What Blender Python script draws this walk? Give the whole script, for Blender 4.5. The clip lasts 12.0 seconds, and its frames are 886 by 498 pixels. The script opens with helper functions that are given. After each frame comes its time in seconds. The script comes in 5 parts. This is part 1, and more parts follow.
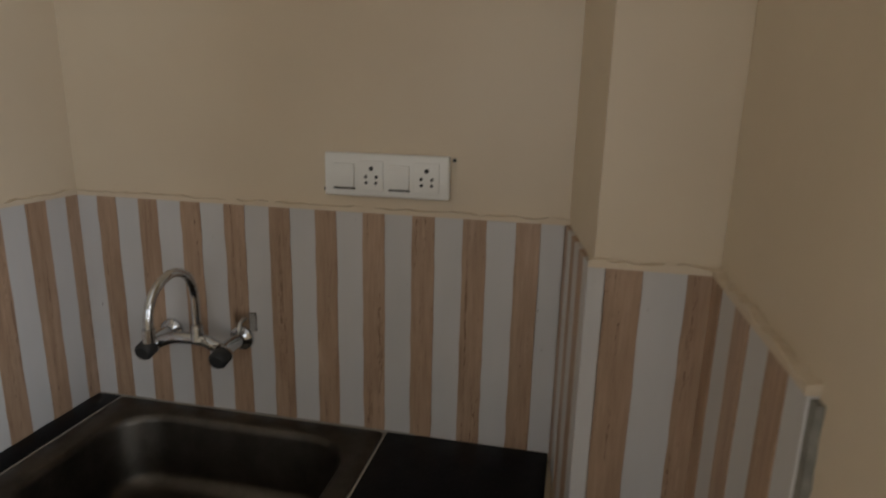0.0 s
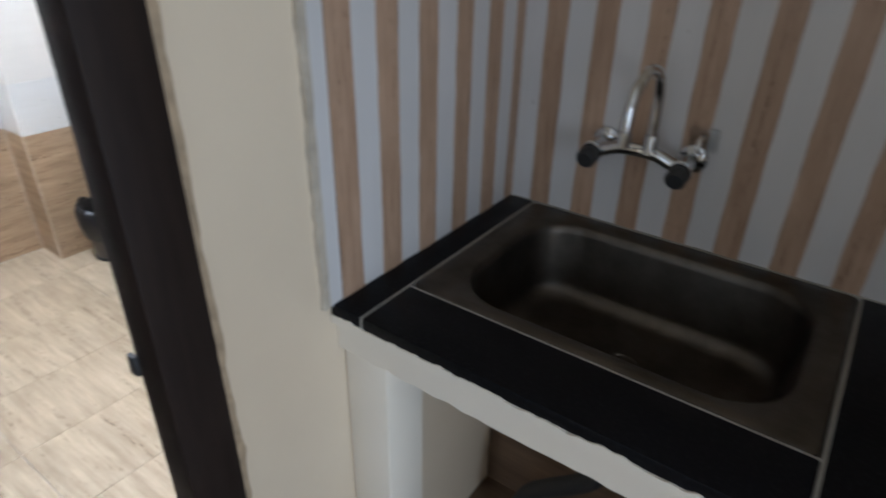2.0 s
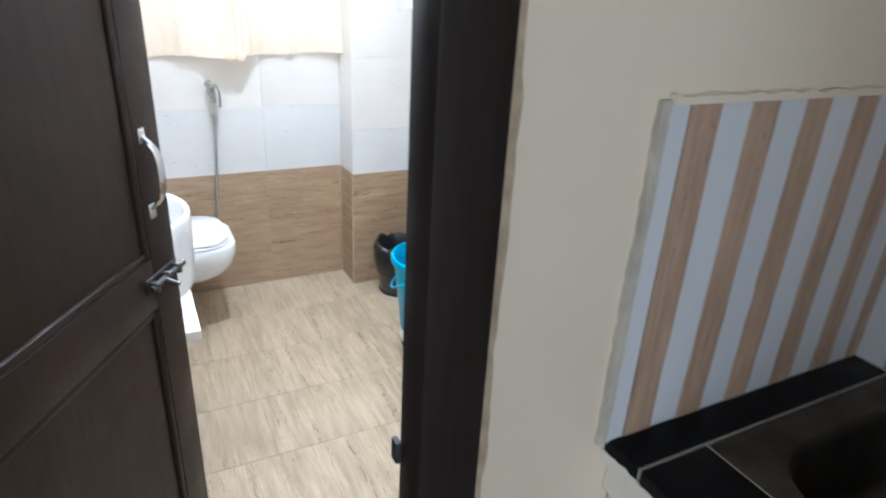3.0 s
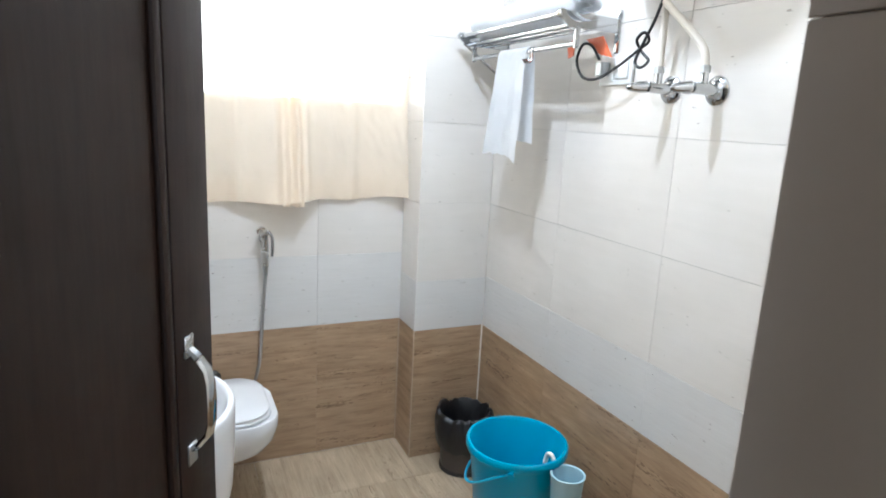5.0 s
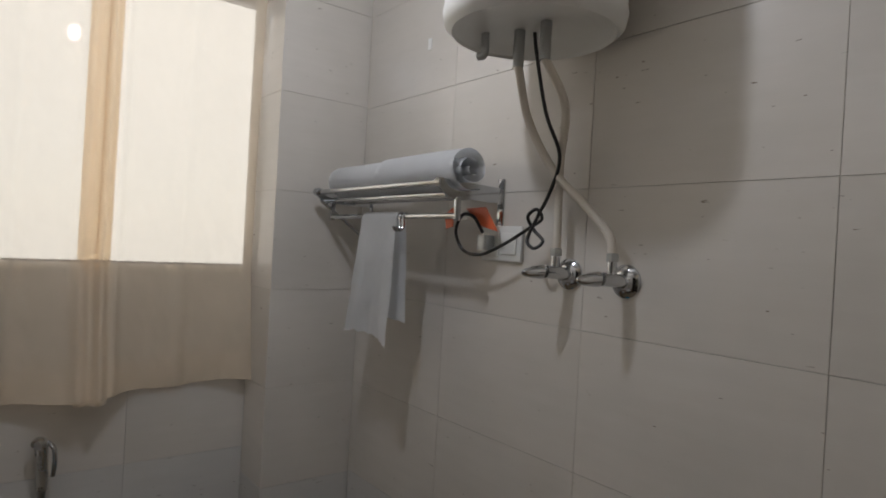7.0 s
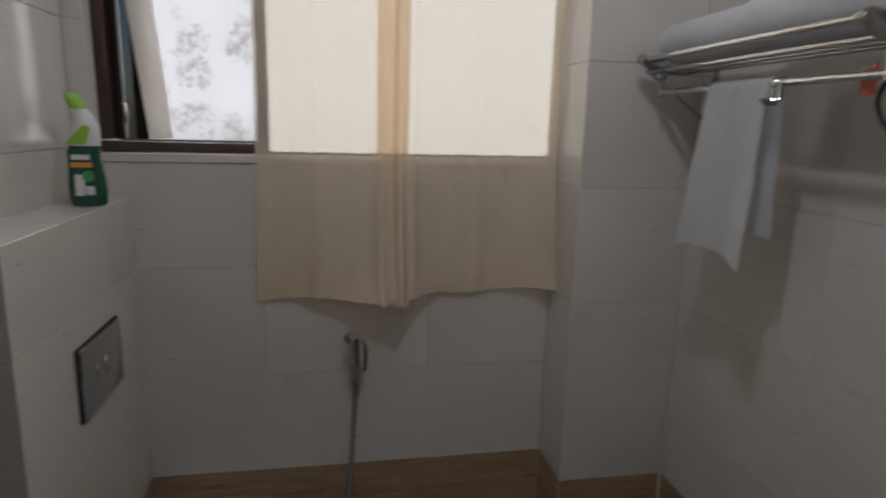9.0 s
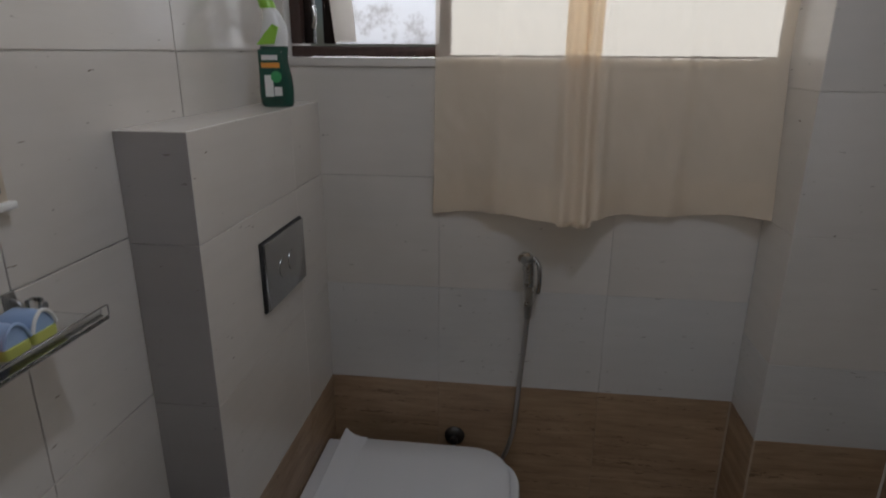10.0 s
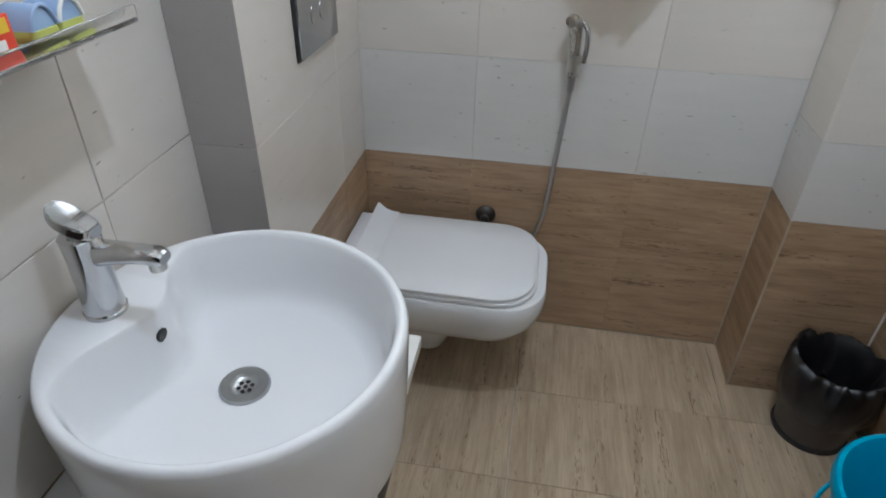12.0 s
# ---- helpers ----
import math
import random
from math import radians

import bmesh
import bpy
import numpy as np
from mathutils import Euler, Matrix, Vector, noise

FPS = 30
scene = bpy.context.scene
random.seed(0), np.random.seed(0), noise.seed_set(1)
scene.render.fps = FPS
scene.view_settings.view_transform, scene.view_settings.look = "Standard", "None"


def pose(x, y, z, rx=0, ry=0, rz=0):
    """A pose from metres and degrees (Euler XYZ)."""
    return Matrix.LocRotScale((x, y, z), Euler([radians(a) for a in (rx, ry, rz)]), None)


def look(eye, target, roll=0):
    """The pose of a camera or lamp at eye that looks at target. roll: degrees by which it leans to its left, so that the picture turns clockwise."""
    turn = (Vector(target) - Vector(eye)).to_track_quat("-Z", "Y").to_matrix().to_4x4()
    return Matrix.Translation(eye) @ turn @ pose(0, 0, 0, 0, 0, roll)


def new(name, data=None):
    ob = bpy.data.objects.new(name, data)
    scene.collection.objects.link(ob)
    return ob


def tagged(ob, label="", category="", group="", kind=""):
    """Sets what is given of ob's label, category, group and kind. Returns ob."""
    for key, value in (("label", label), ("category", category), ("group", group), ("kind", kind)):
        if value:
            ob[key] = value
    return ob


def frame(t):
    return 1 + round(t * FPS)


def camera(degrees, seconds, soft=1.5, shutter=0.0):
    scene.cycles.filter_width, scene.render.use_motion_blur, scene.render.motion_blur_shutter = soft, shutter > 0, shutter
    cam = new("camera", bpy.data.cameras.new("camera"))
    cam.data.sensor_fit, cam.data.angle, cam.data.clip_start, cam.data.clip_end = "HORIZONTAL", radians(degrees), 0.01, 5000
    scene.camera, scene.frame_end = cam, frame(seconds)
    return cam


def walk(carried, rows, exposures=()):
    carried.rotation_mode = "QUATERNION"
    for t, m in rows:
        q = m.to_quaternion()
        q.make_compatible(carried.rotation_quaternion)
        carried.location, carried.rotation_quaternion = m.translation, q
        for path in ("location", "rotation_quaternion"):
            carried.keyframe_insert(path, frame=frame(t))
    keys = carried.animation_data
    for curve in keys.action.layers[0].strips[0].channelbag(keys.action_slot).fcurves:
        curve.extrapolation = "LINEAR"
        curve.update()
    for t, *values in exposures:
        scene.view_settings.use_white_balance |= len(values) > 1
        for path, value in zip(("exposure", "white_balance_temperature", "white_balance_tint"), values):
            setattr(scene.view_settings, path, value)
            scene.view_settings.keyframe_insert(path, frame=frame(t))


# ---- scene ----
cam = camera(71.9, 12.0, soft=1.8, shutter=0.3)
PATH = [
    (0, (0.253, 0.144, 1.554), (-0.14, 2.046, 1.077), 1.4),
    (0.5, (0.134, 0.127, 1.505), (-0.245, 1.965, 0.815), 0.8),
    (1, (0.083, 0.112, 1.471), (-0.334, 1.85, 0.572), 1.5),
    (1.5, (-0.013, 0.119, 1.449), (-0.609, 1.753, 0.462), 1.4),
    (2, (-0.144, 0.123, 1.444), (-1.161, 1.544, 0.472), 1.2),
    (2.5, (-0.2, 0.128, 1.441), (-1.605, 1.258, 0.576), 2.4),
    (3, (-0.276, 0.154, 1.45), (-1.897, 1.011, 0.652), 3.1),
    (3.5, (-0.362, 0.135, 1.457), (-2.094, 0.841, 0.748), 2.1),
    (3.7, (-0.405, 0.111, 1.456), (-2.154, 0.822, 0.797), 2.3),
    (5.3, (-0.794, 0.179, 1.463), (-2.579, 1.005, 1.101), 2.6),
    (5.5, (-0.838, 0.199, 1.475), (-2.625, 1.035, 1.15), 2.4),
    (6, (-0.962, 0.234, 1.505), (-2.72, 1.154, 1.256), 2.4),
    (6.5, (-1.057, 0.278, 1.596), (-2.682, 1.437, 1.47), 2.6),
    (6.7, (-1.069, 0.292, 1.618), (-2.641, 1.529, 1.6), 3.0),
    (8.5, (-1.343, 0.287, 1.582), (-3.114, 1.199, 1.404), 3.1),
    (9, (-1.456, 0.421, 1.601), (-3.382, 0.784, 1.2), 1.5),
    (9.5, (-1.539, 0.445, 1.54), (-3.482, 0.358, 1.076), -0.1),
    (10, (-1.561, 0.449, 1.52), (-3.45, 0.213, 0.908), 0.3),
    (10.5, (-1.553, 0.451, 1.477), (-3.38, 0.181, 0.709), 0.7),
    (11, (-1.545, 0.447, 1.435), (-3.312, 0.148, 0.547), 0.4),
    (11.5, (-1.548, 0.431, 1.401), (-3.233, 0.133, 0.367), 0.8),
    (12, (-1.534, 0.419, 1.373), (-3.169, 0.156, 0.251), 1.3),
]
EXPOSURES = [(0, -0.1, 6350, 10), (1, -0.1, 5950, 10), (1.5, -0.1, 5700, 8), (2, -0.1, 5450, 8), (2.5, 0.0, 5350, 7), (3.0, -0.05, 5300, 6), (3.5, -0.1, 5380, 6),
             (5.5, -1.05, 5560, 5), (6, -1.65, 5720, 6), (6.5, -2.75, 6350, 9), (6.7, -2.95, 6350, 10), (8.5, -3.4, 6350, 12), (9.5, -3.35, 6150, 12), (10.5, -3.05, 6020, 11),
             (11, -2.4, 5920, 9), (11.5, -1.8, 5760, 7), (12, -1.62, 5680, 6)]
walk(cam, [(t, look(eye, target, roll)) for t, eye, target, roll in PATH], EXPOSURES)

# ---- light ----
world = bpy.data.worlds.new("world")
scene.world = world
world.use_nodes = True
sky = world.node_tree.nodes.new("ShaderNodeTexSky")
sky.sky_type, sky.sun_disc, sky.sun_elevation, sky.sun_rotation = "NISHITA", False, radians(50), radians(60)
world.node_tree.links.new(sky.outputs[0], world.node_tree.nodes["Background"].inputs[0])
world.node_tree.nodes["Background"].inputs[1].default_value = 0.1


def area_lamp(name, eye, target, width, height, watts, colour):
    data = bpy.data.lights.new(name, "AREA")
    data.shape, data.size, data.size_y, data.energy, data.color = "RECTANGLE", width, height, watts, colour
    ob = new(name, data)
    ob.matrix_world = look(eye, target)
    return ob


BULB = (-2.12, 0.65, 2.5)
area_lamp("window_daylight", (-3.50, 0.45, 2.0), (-2.0, 0.45, 2.0), 1.6, 1.2, 82, (1.0, 0.98, 0.95)).data.spread = radians(115)
# Daylight from openings out of view, added to light the kitchen walls.
area_lamp("hall_daylight", (-0.05, -2.62, 1.6), (-0.05, 0.0, 1.5), 1.2, 1.3, 8, (0.95, 0.97, 1.0))
area_lamp("balcony_daylight", (2.52, -0.85, 1.35), (0.0, -0.2, 1.1), 1.4, 1.9, 70, (0.90, 0.95, 1.0))
lamp = bpy.data.lights.new("ceiling_bulb", "POINT")
lamp.energy, lamp.color, lamp.shadow_soft_size = 104, (0.89, 0.92, 1.0), 0.025
new("ceiling_bulb", lamp).location = BULB


# ---- materials ----
def material(name, colour=(0.8, 0.8, 0.8), rough=0.5, metal=0.0, spec=0.5):
    m = bpy.data.materials.new(name)
    m.use_nodes = True
    b = m.node_tree.nodes["Principled BSDF"]
    b.inputs["Base Color"].default_value = (*colour, 1)
    b.inputs["Roughness"].default_value = rough
    b.inputs["Metallic"].default_value = metal
    b.inputs["Specular IOR Level"].default_value = spec
    return m, m.node_tree.nodes, m.node_tree.links, b


def coords(nodes, links, scale, shift=True):
    """Object coordinates, stretched, with a shift of its own for each piece."""
    tc = nodes.new("ShaderNodeTexCoord")
    mp = nodes.new("ShaderNodeMapping")
    mp.inputs["Scale"].default_value = scale
    links.new(tc.outputs["Object"], mp.inputs["Vector"])
    if shift:
        info = nodes.new("ShaderNodeObjectInfo")
        mul = nodes.new("ShaderNodeMath")
        mul.operation = "MULTIPLY"
        mul.inputs[1].default_value = 37.0
        links.new(info.outputs["Random"], mul.inputs[0])
        links.new(mul.outputs[0], mp.inputs["Location"])
    return mp.outputs[0]


def noisy(nodes, links, vec, scale, detail=4.0, rough=0.55):
    n = nodes.new("ShaderNodeTexNoise")
    n.inputs["Scale"].default_value, n.inputs["Detail"].default_value, n.inputs["Roughness"].default_value = scale, detail, rough
    links.new(vec, n.inputs["Vector"])
    return n.outputs["Fac"]


def ramp(nodes, links, fac, *stops):
    r = nodes.new("ShaderNodeValToRGB")
    while len(r.color_ramp.elements) < len(stops):
        r.color_ramp.elements.new(0.5)
    for e, (p, c) in zip(r.color_ramp.elements, stops):
        e.position, e.color = p, (*c, 1) if len(c) == 3 else c
    links.new(fac, r.inputs[0])
    return r.outputs[0]


def mix(nodes, links, fac, a, b, mode="MIX"):
    m = nodes.new("ShaderNodeMix")
    m.data_type, m.blend_type = "RGBA", mode
    for sock, v in ((m.inputs[0], fac), (m.inputs[6], a), (m.inputs[7], b)):
        if isinstance(v, (int, float)):
            sock.default_value = v
        elif isinstance(v, tuple):
            sock.default_value = (*v, 1)
        else:
            links.new(v, sock)
    return m.outputs[2]


def bump(nodes, links, b, height, strength, distance=0.002):
    n = nodes.new("ShaderNodeBump")
    n.inputs["Strength"].default_value, n.inputs["Distance"].default_value = strength, distance
    links.new(height, n.inputs["Height"])
    links.new(n.outputs[0], b.inputs["Normal"])


def plaster(name, light, dark, rough=0.45):
    m, n, l, b = material(name, light, rough)
    v = coords(n, l, (1, 1, 1), False)
    big, fine = noisy(n, l, v, 2.2, 5), noisy(n, l, v, 60, 3)
    c = ramp(n, l, big, (0.3, dark), (0.7, light))
    spots = ramp(n, l, noisy(n, l, v, 9, 6, 0.7), (0.68, (1, 1, 1)), (0.78, (0.86, 0.83, 0.78)))
    l.new(mix(n, l, 0.7, c, spots, "MULTIPLY"), b.inputs["Base Color"])
    bump(n, l, b, fine, 0.22, 0.0015)
    return m


def white_tile(name, a, c, rough=0.11, relief=0.10, pits=0.755):
    m, n, l, b = material(name, a, rough)
    v = coords(n, l, (1, 1, 1))
    col = ramp(n, l, noisy(n, l, v, 2.0, 4, 0.55), (0.25, c), (0.7, a))
    specks = ramp(n, l, noisy(n, l, coords(n, l, (1, 4.5, 4.5)), 30, 2, 0.6), (pits, (1, 1, 1)), (pits + 0.03, (0.42, 0.38, 0.34)))
    veins = ramp(n, l, noisy(n, l, coords(n, l, (1.2, 9, 9)), 4.0, 4, 0.6), (0.3, (0.965, 0.965, 0.96)), (0.7, (1, 1, 1)))
    l.new(mix(n, l, 1.0, mix(n, l, 1.0, col, veins, "MULTIPLY"), specks, "MULTIPLY"), b.inputs["Base Color"])
    bump(n, l, b, noisy(n, l, coords(n, l, (1, 7, 7)), 9, 3), relief, 0.002)
    return m


def travertine(name, light, mid, dark, stretch, rough=0.3, pits=0.5):
    """Stone-look tile: soft bands along local x, cloudy patches, pale veins and short dark pits in rows."""
    m, n, l, b = material(name, mid, rough)
    sx, sy, sz = stretch
    bands = noisy(n, l, coords(n, l, stretch), 3.2, 5, 0.6)
    col = ramp(n, l, bands, (0.26, dark), (0.5, mid), (0.76, light))
    fine = ramp(n, l, noisy(n, l, coords(n, l, (sx * 1.2, sy * 3.2, sz * 3.2)), 6, 4, 0.65), (0.3, (0.86, 0.85, 0.83)), (0.7, (1.10, 1.10, 1.10)))
    patch = ramp(n, l, noisy(n, l, coords(n, l, (1.2, 1.8, 1.8)), 3.0, 4, 0.6), (0.3, (0.86, 0.845, 0.82)), (0.7, (1.08, 1.08, 1.08)))
    rows = noisy(n, l, coords(n, l, (sx * 0.5, sy * 1.3, sz * 1.3)), 3, 2, 0.5)
    holes = noisy(n, l, coords(n, l, (sx * 5.0, sy * 3.4, sz * 3.4)), 6, 2, 0.55)
    both = n.new("ShaderNodeMath")
    both.operation = "ADD"
    l.new(rows, both.inputs[0])
    l.new(holes, both.inputs[1])
    dash = ramp(n, l, both.outputs[0], (0.715, (pits, pits * 0.9, pits * 0.8)), (0.80, (1, 1, 1)))
    vein = ramp(n, l, noisy(n, l, coords(n, l, (sx * 0.8, sy * 1.5, sz * 1.5)), 5, 2, 0.5), (0.63, (1, 1, 1)), (0.72, (1.12, 1.125, 1.13)))
    for layer in (fine, patch, vein, dash):
        col = mix(n, l, 1.0, col, layer, "MULTIPLY")
    l.new(col, b.inputs["Base Color"])
    l.new(ramp(n, l, patch, (0.85, (rough + 0.1,) * 3), (1.0, (rough,) * 3)), b.inputs["Roughness"])
    bump(n, l, b, dash, 0.25, 0.002)
    return m


def wood(name, light, dark, stretch, rough=0.35, spec=0.5):
    m, n, l, b = material(name, light, rough, 0.0, spec)
    v = coords(n, l, stretch, False)
    f = noisy(n, l, v, 8, 7, 0.65)
    l.new(ramp(n, l, f, (0.3, dark), (0.7, light)), b.inputs["Base Color"])
    l.new(ramp(n, l, noisy(n, l, coords(n, l, (1, 1, 1), False), 7, 4), (0.3, (rough,) * 3), (0.7, (rough + 0.2,) * 3)), b.inputs["Roughness"])
    bump(n, l, b, f, 0.3, 0.0012)
    return m


def metal(name, colour, rough):
    m, n, l, b = material(name, colour, rough, 1.0)
    v = coords(n, l, (1, 1, 1), False)
    l.new(ramp(n, l, noisy(n, l, v, 25, 5), (0.35, (rough * 0.85,) * 3), (0.75, (min(1, rough * 1.25),) * 3)), b.inputs["Roughness"])
    return m


def plain(name, colour, rough=0.4, wear=0.9, scale=14):
    m, n, l, b = material(name, colour, rough)
    v = coords(n, l, (1, 1, 1), False)
    l.new(ramp(n, l, noisy(n, l, v, scale, 5), (0.3, tuple(c * wear for c in colour)), (0.7, colour)), b.inputs["Base Color"])
    return m


def cloth(name, colour, through_colour, share, weave=900, open_weave=0.0):
    m, n, l, b = material(name, colour, 0.9, 0, 0.1)
    v = coords(n, l, (1, 1, 1), False)
    fine = noisy(n, l, coords(n, l, (1, 3, 1), False), weave / 4, 2)
    c = ramp(n, l, noisy(n, l, v, 5, 5), (0.3, tuple(x * 0.93 for x in colour)), (0.7, colour))
    l.new(c, b.inputs["Base Color"])
    bump(n, l, b, fine, 0.4, 0.001)
    out = b
    for kind, amount in (("ShaderNodeBsdfTranslucent", share), ("ShaderNodeBsdfTransparent", open_weave)):
        if amount:
            t = n.new(kind)
            t.inputs[0].default_value = (*through_colour, 1)
            s = n.new("ShaderNodeMixShader")
            s.inputs[0].default_value = amount
            l.new(out.outputs[0], s.inputs[1])
            l.new(t.outputs[0], s.inputs[2])
            out = s
    l.new(out.outputs[0], n["Material Output"].inputs["Surface"])
    return m


def clear(name, colour, rough=0.0):
    m, n, l, b = material(name, colour, rough)
    b.inputs["Transmission Weight"].default_value = 1.0
    b.inputs["IOR"].default_value = 1.45
    return m


BEIGE = plaster("beige_paint", (0.66, 0.56, 0.42), (0.60, 0.50, 0.37), 0.38)
CREAM = plaster("cream_fascia_paint", (0.74, 0.68, 0.58), (0.66, 0.60, 0.50), 0.5)
CEILING = plaster("ceiling_paint", (0.80, 0.79, 0.76), (0.76, 0.75, 0.72), 0.7)
GROUT, on, ol, ob_ = material("grout", (0.5, 0.48, 0.44), 0.9)
ol.new(ramp(on, ol, noisy(on, ol, coords(on, ol, (1, 1, 1), False), 3.5, 5, 0.6), (0.53, (0.54, 0.52, 0.48)), (0.62, (0.14, 0.12, 0.10))), ob_.inputs["Base Color"])
FAINT = plain("white_grout", (0.66, 0.645, 0.61), 0.9, 0.75, 9)
JOINT = plain("pale_counter_joint", (0.34, 0.32, 0.28), 0.8)
PALE_GROUT = plain("pale_grout", (0.72, 0.68, 0.60), 0.9)
CORNER = plain("tan_corner_grout", (0.46, 0.36, 0.26), 0.7, 0.8, 20)
JAMB_TILE = plaster("beige_reveal_tile", (0.60, 0.52, 0.44), (0.52, 0.44, 0.37), 0.3)
TILE = white_tile("glazed_white_tile", (0.70, 0.66, 0.605), (0.61, 0.575, 0.52), 0.16, 0.16, 0.735)
COOL_TILE = white_tile("cool_white_tile", (0.645, 0.628, 0.597), (0.59, 0.577, 0.55), 0.24, 0.6, 0.715)
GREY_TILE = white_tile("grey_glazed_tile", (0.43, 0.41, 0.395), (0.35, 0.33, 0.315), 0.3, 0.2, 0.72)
DADO = travertine("travertine_wall_tile", (0.44, 0.315, 0.20), (0.352, 0.242, 0.148), (0.255, 0.168, 0.099), (1.6, 13, 13), 0.36, 0.5)
FLOOR = travertine("travertine_floor_tile", (0.53, 0.435, 0.315), (0.445, 0.357, 0.248), (0.345, 0.267, 0.178), (1.3, 12, 12), 0.38, 0.5)
DARK_FLOOR = travertine("brown_floor_tile", (0.20, 0.13, 0.08), (0.14, 0.09, 0.055), (0.09, 0.055, 0.035), (1, 6, 6), 0.4, 0.6)
STRIPE_BROWN = travertine("brown_stripe_tile", (0.45, 0.315, 0.22), (0.38, 0.255, 0.172), (0.29, 0.185, 0.12), (2.4, 30, 30), 0.4, 0.5)
STRIPE_WHITE = white_tile("white_stripe_tile", (0.56, 0.545, 0.535), (0.50, 0.49, 0.48), 0.4)
DOOR_WOOD = wood("dark_door_wood", (0.026, 0.0135, 0.009), (0.015, 0.008, 0.0055), (9, 9, 0.9), 0.36, 0.22)
FRAME_WOOD = wood("dark_frame_wood", (0.022, 0.015, 0.012), (0.014, 0.0095, 0.008), (9, 9, 0.9), 0.44, 0.15)
WINDOW_WOOD = wood("brown_window_wood", (0.075, 0.042, 0.032), (0.045, 0.026, 0.02), (6, 6, 1.5), 0.4)
CHROME = metal("chrome", (0.55, 0.56, 0.57), 0.09)
STEEL = metal("brushed_steel", (0.62, 0.62, 0.60), 0.28)
HOSE_STEEL = metal("woven_grey_steel", (0.50, 0.50, 0.50), 0.45)
DARK_STEEL = metal("tarnished_steel", (0.10, 0.095, 0.09), 0.45)
SINK_STEEL, kn, kl, kb = material("worn_sink_steel", (0.16, 0.14, 0.115), 0.4, 1.0)
kv = coords(kn, kl, (1, 1, 1), False)
kl.new(ramp(kn, kl, noisy(kn, kl, kv, 9, 6, 0.65), (0.35, (0.07, 0.061, 0.050)), (0.65, (0.125, 0.110, 0.092))), kb.inputs["Base Color"])
kl.new(ramp(kn, kl, noisy(kn, kl, coords(kn, kl, (1, 6, 1), False), 40, 4), (0.3, (0.36,) * 3), (0.7, (0.48,) * 3)), kb.inputs["Roughness"])
DULL = metal("satin_grey_metal", (0.42, 0.43, 0.43), 0.35)
PLATE = metal("polished_flush_plate", (0.50, 0.51, 0.52), 0.16)
CERAMIC = plain("white_ceramic", (0.77, 0.775, 0.785), 0.06, 0.985, 5)
SEAT = plain("white_seat_plastic", (0.77, 0.775, 0.78), 0.16, 0.985, 5)
PLASTIC = plain("white_plastic", (0.80, 0.80, 0.77), 0.35, 0.95)
HOSE = plain("cream_hose", (0.68, 0.63, 0.55), 0.4, 0.9)
CABLE = plain("black_cable", (0.012, 0.012, 0.012), 0.4)
RUBBER = plain("black_rubber", (0.02, 0.02, 0.02), 0.6)
ORANGE = plain("orange_plastic", (0.70, 0.13, 0.04), 0.35)
BLUE = plain("blue_bucket_plastic", (0.0, 0.32, 0.52), 0.3, 0.94, 4)
BAG = plain("black_bin_bag", (0.008, 0.008, 0.009), 0.38, 0.7, 30)
BIN = plain("dark_bin_plastic", (0.060, 0.048, 0.040), 0.35)
GRANITE, gn, gl, gb = material("black_granite", (0.008, 0.008, 0.009), 0.18)
gl.new(ramp(gn, gl, noisy(gn, gl, coords(gn, gl, (1, 1, 1), False), 160, 4), (0.5, (0.004, 0.004, 0.005)), (0.8, (0.014, 0.014, 0.015))), gb.inputs["Base Color"])
gb.inputs["Specular IOR Level"].default_value = 0.1
gl.new(ramp(gn, gl, noisy(gn, gl, coords(gn, gl, (1, 1, 1), False), 6, 5), (0.3, (0.34,) * 3), (0.7, (0.6,) * 3)), gb.inputs["Roughness"])
CURTAIN = cloth("cream_curtain_cotton", (0.93, 0.83, 0.68), (1.0, 0.93, 0.83), 0.02, 900, 0.48)
CURTAIN_FOLD = cloth("gathered_curtain_cotton", (0.88, 0.80, 0.68), (1.0, 0.80, 0.56), 0.05, 900, 0.36)
TOWEL = cloth("white_towel_terry", (0.88, 0.89, 0.90), (0.8, 0.8, 0.8), 0.0, 1600)
SHEER = cloth("pale_sheer_cloth", (0.82, 0.78, 0.72), (0.92, 0.88, 0.82), 0.75)
ACRYLIC = clear("clear_acrylic", (0.95, 0.97, 0.97), 0.02)
WINDOW_GLASS = clear("clear_window_glass", (0.97, 0.98, 0.98), 0.0)
MIRROR = metal("mirror_silver", (0.86, 0.86, 0.84), 0.02)
MIRROR_EDGE = plain("beige_mirror_frame", (0.62, 0.54, 0.42), 0.4)
GREEN = plain("green_bottle_plastic", (0.015, 0.075, 0.05), 0.25)
LIME = plain("lime_plastic", (0.28, 0.55, 0.05), 0.35)
BOTTLE_WHITE = plain("white_bottle_plastic", (0.78, 0.78, 0.76), 0.3)
PRINT_ORANGE = plain("orange_print", (0.75, 0.32, 0.05), 0.4)
PRINT_GREEN = plain("green_print", (0.04, 0.32, 0.10), 0.4)
RED = plain("red_card", (0.70, 0.06, 0.03), 0.4)
YELLOW = plain("yellow_card", (0.80, 0.55, 0.04), 0.4)
PACK_BLUE = plain("blue_pack_print", (0.34, 0.47, 0.70), 0.3)
PACK_LIME = plain("lime_pack_print", (0.55, 0.58, 0.14), 0.35)
FLORAL, fn, fl, fb = material("floral_frosted_glass", (0.85, 0.86, 0.87), 0.35)
fv = coords(fn, fl, (1, 1, 1), False)
vor = fn.new("ShaderNodeTexVoronoi")
vor.inputs["Scale"].default_value = 11.0
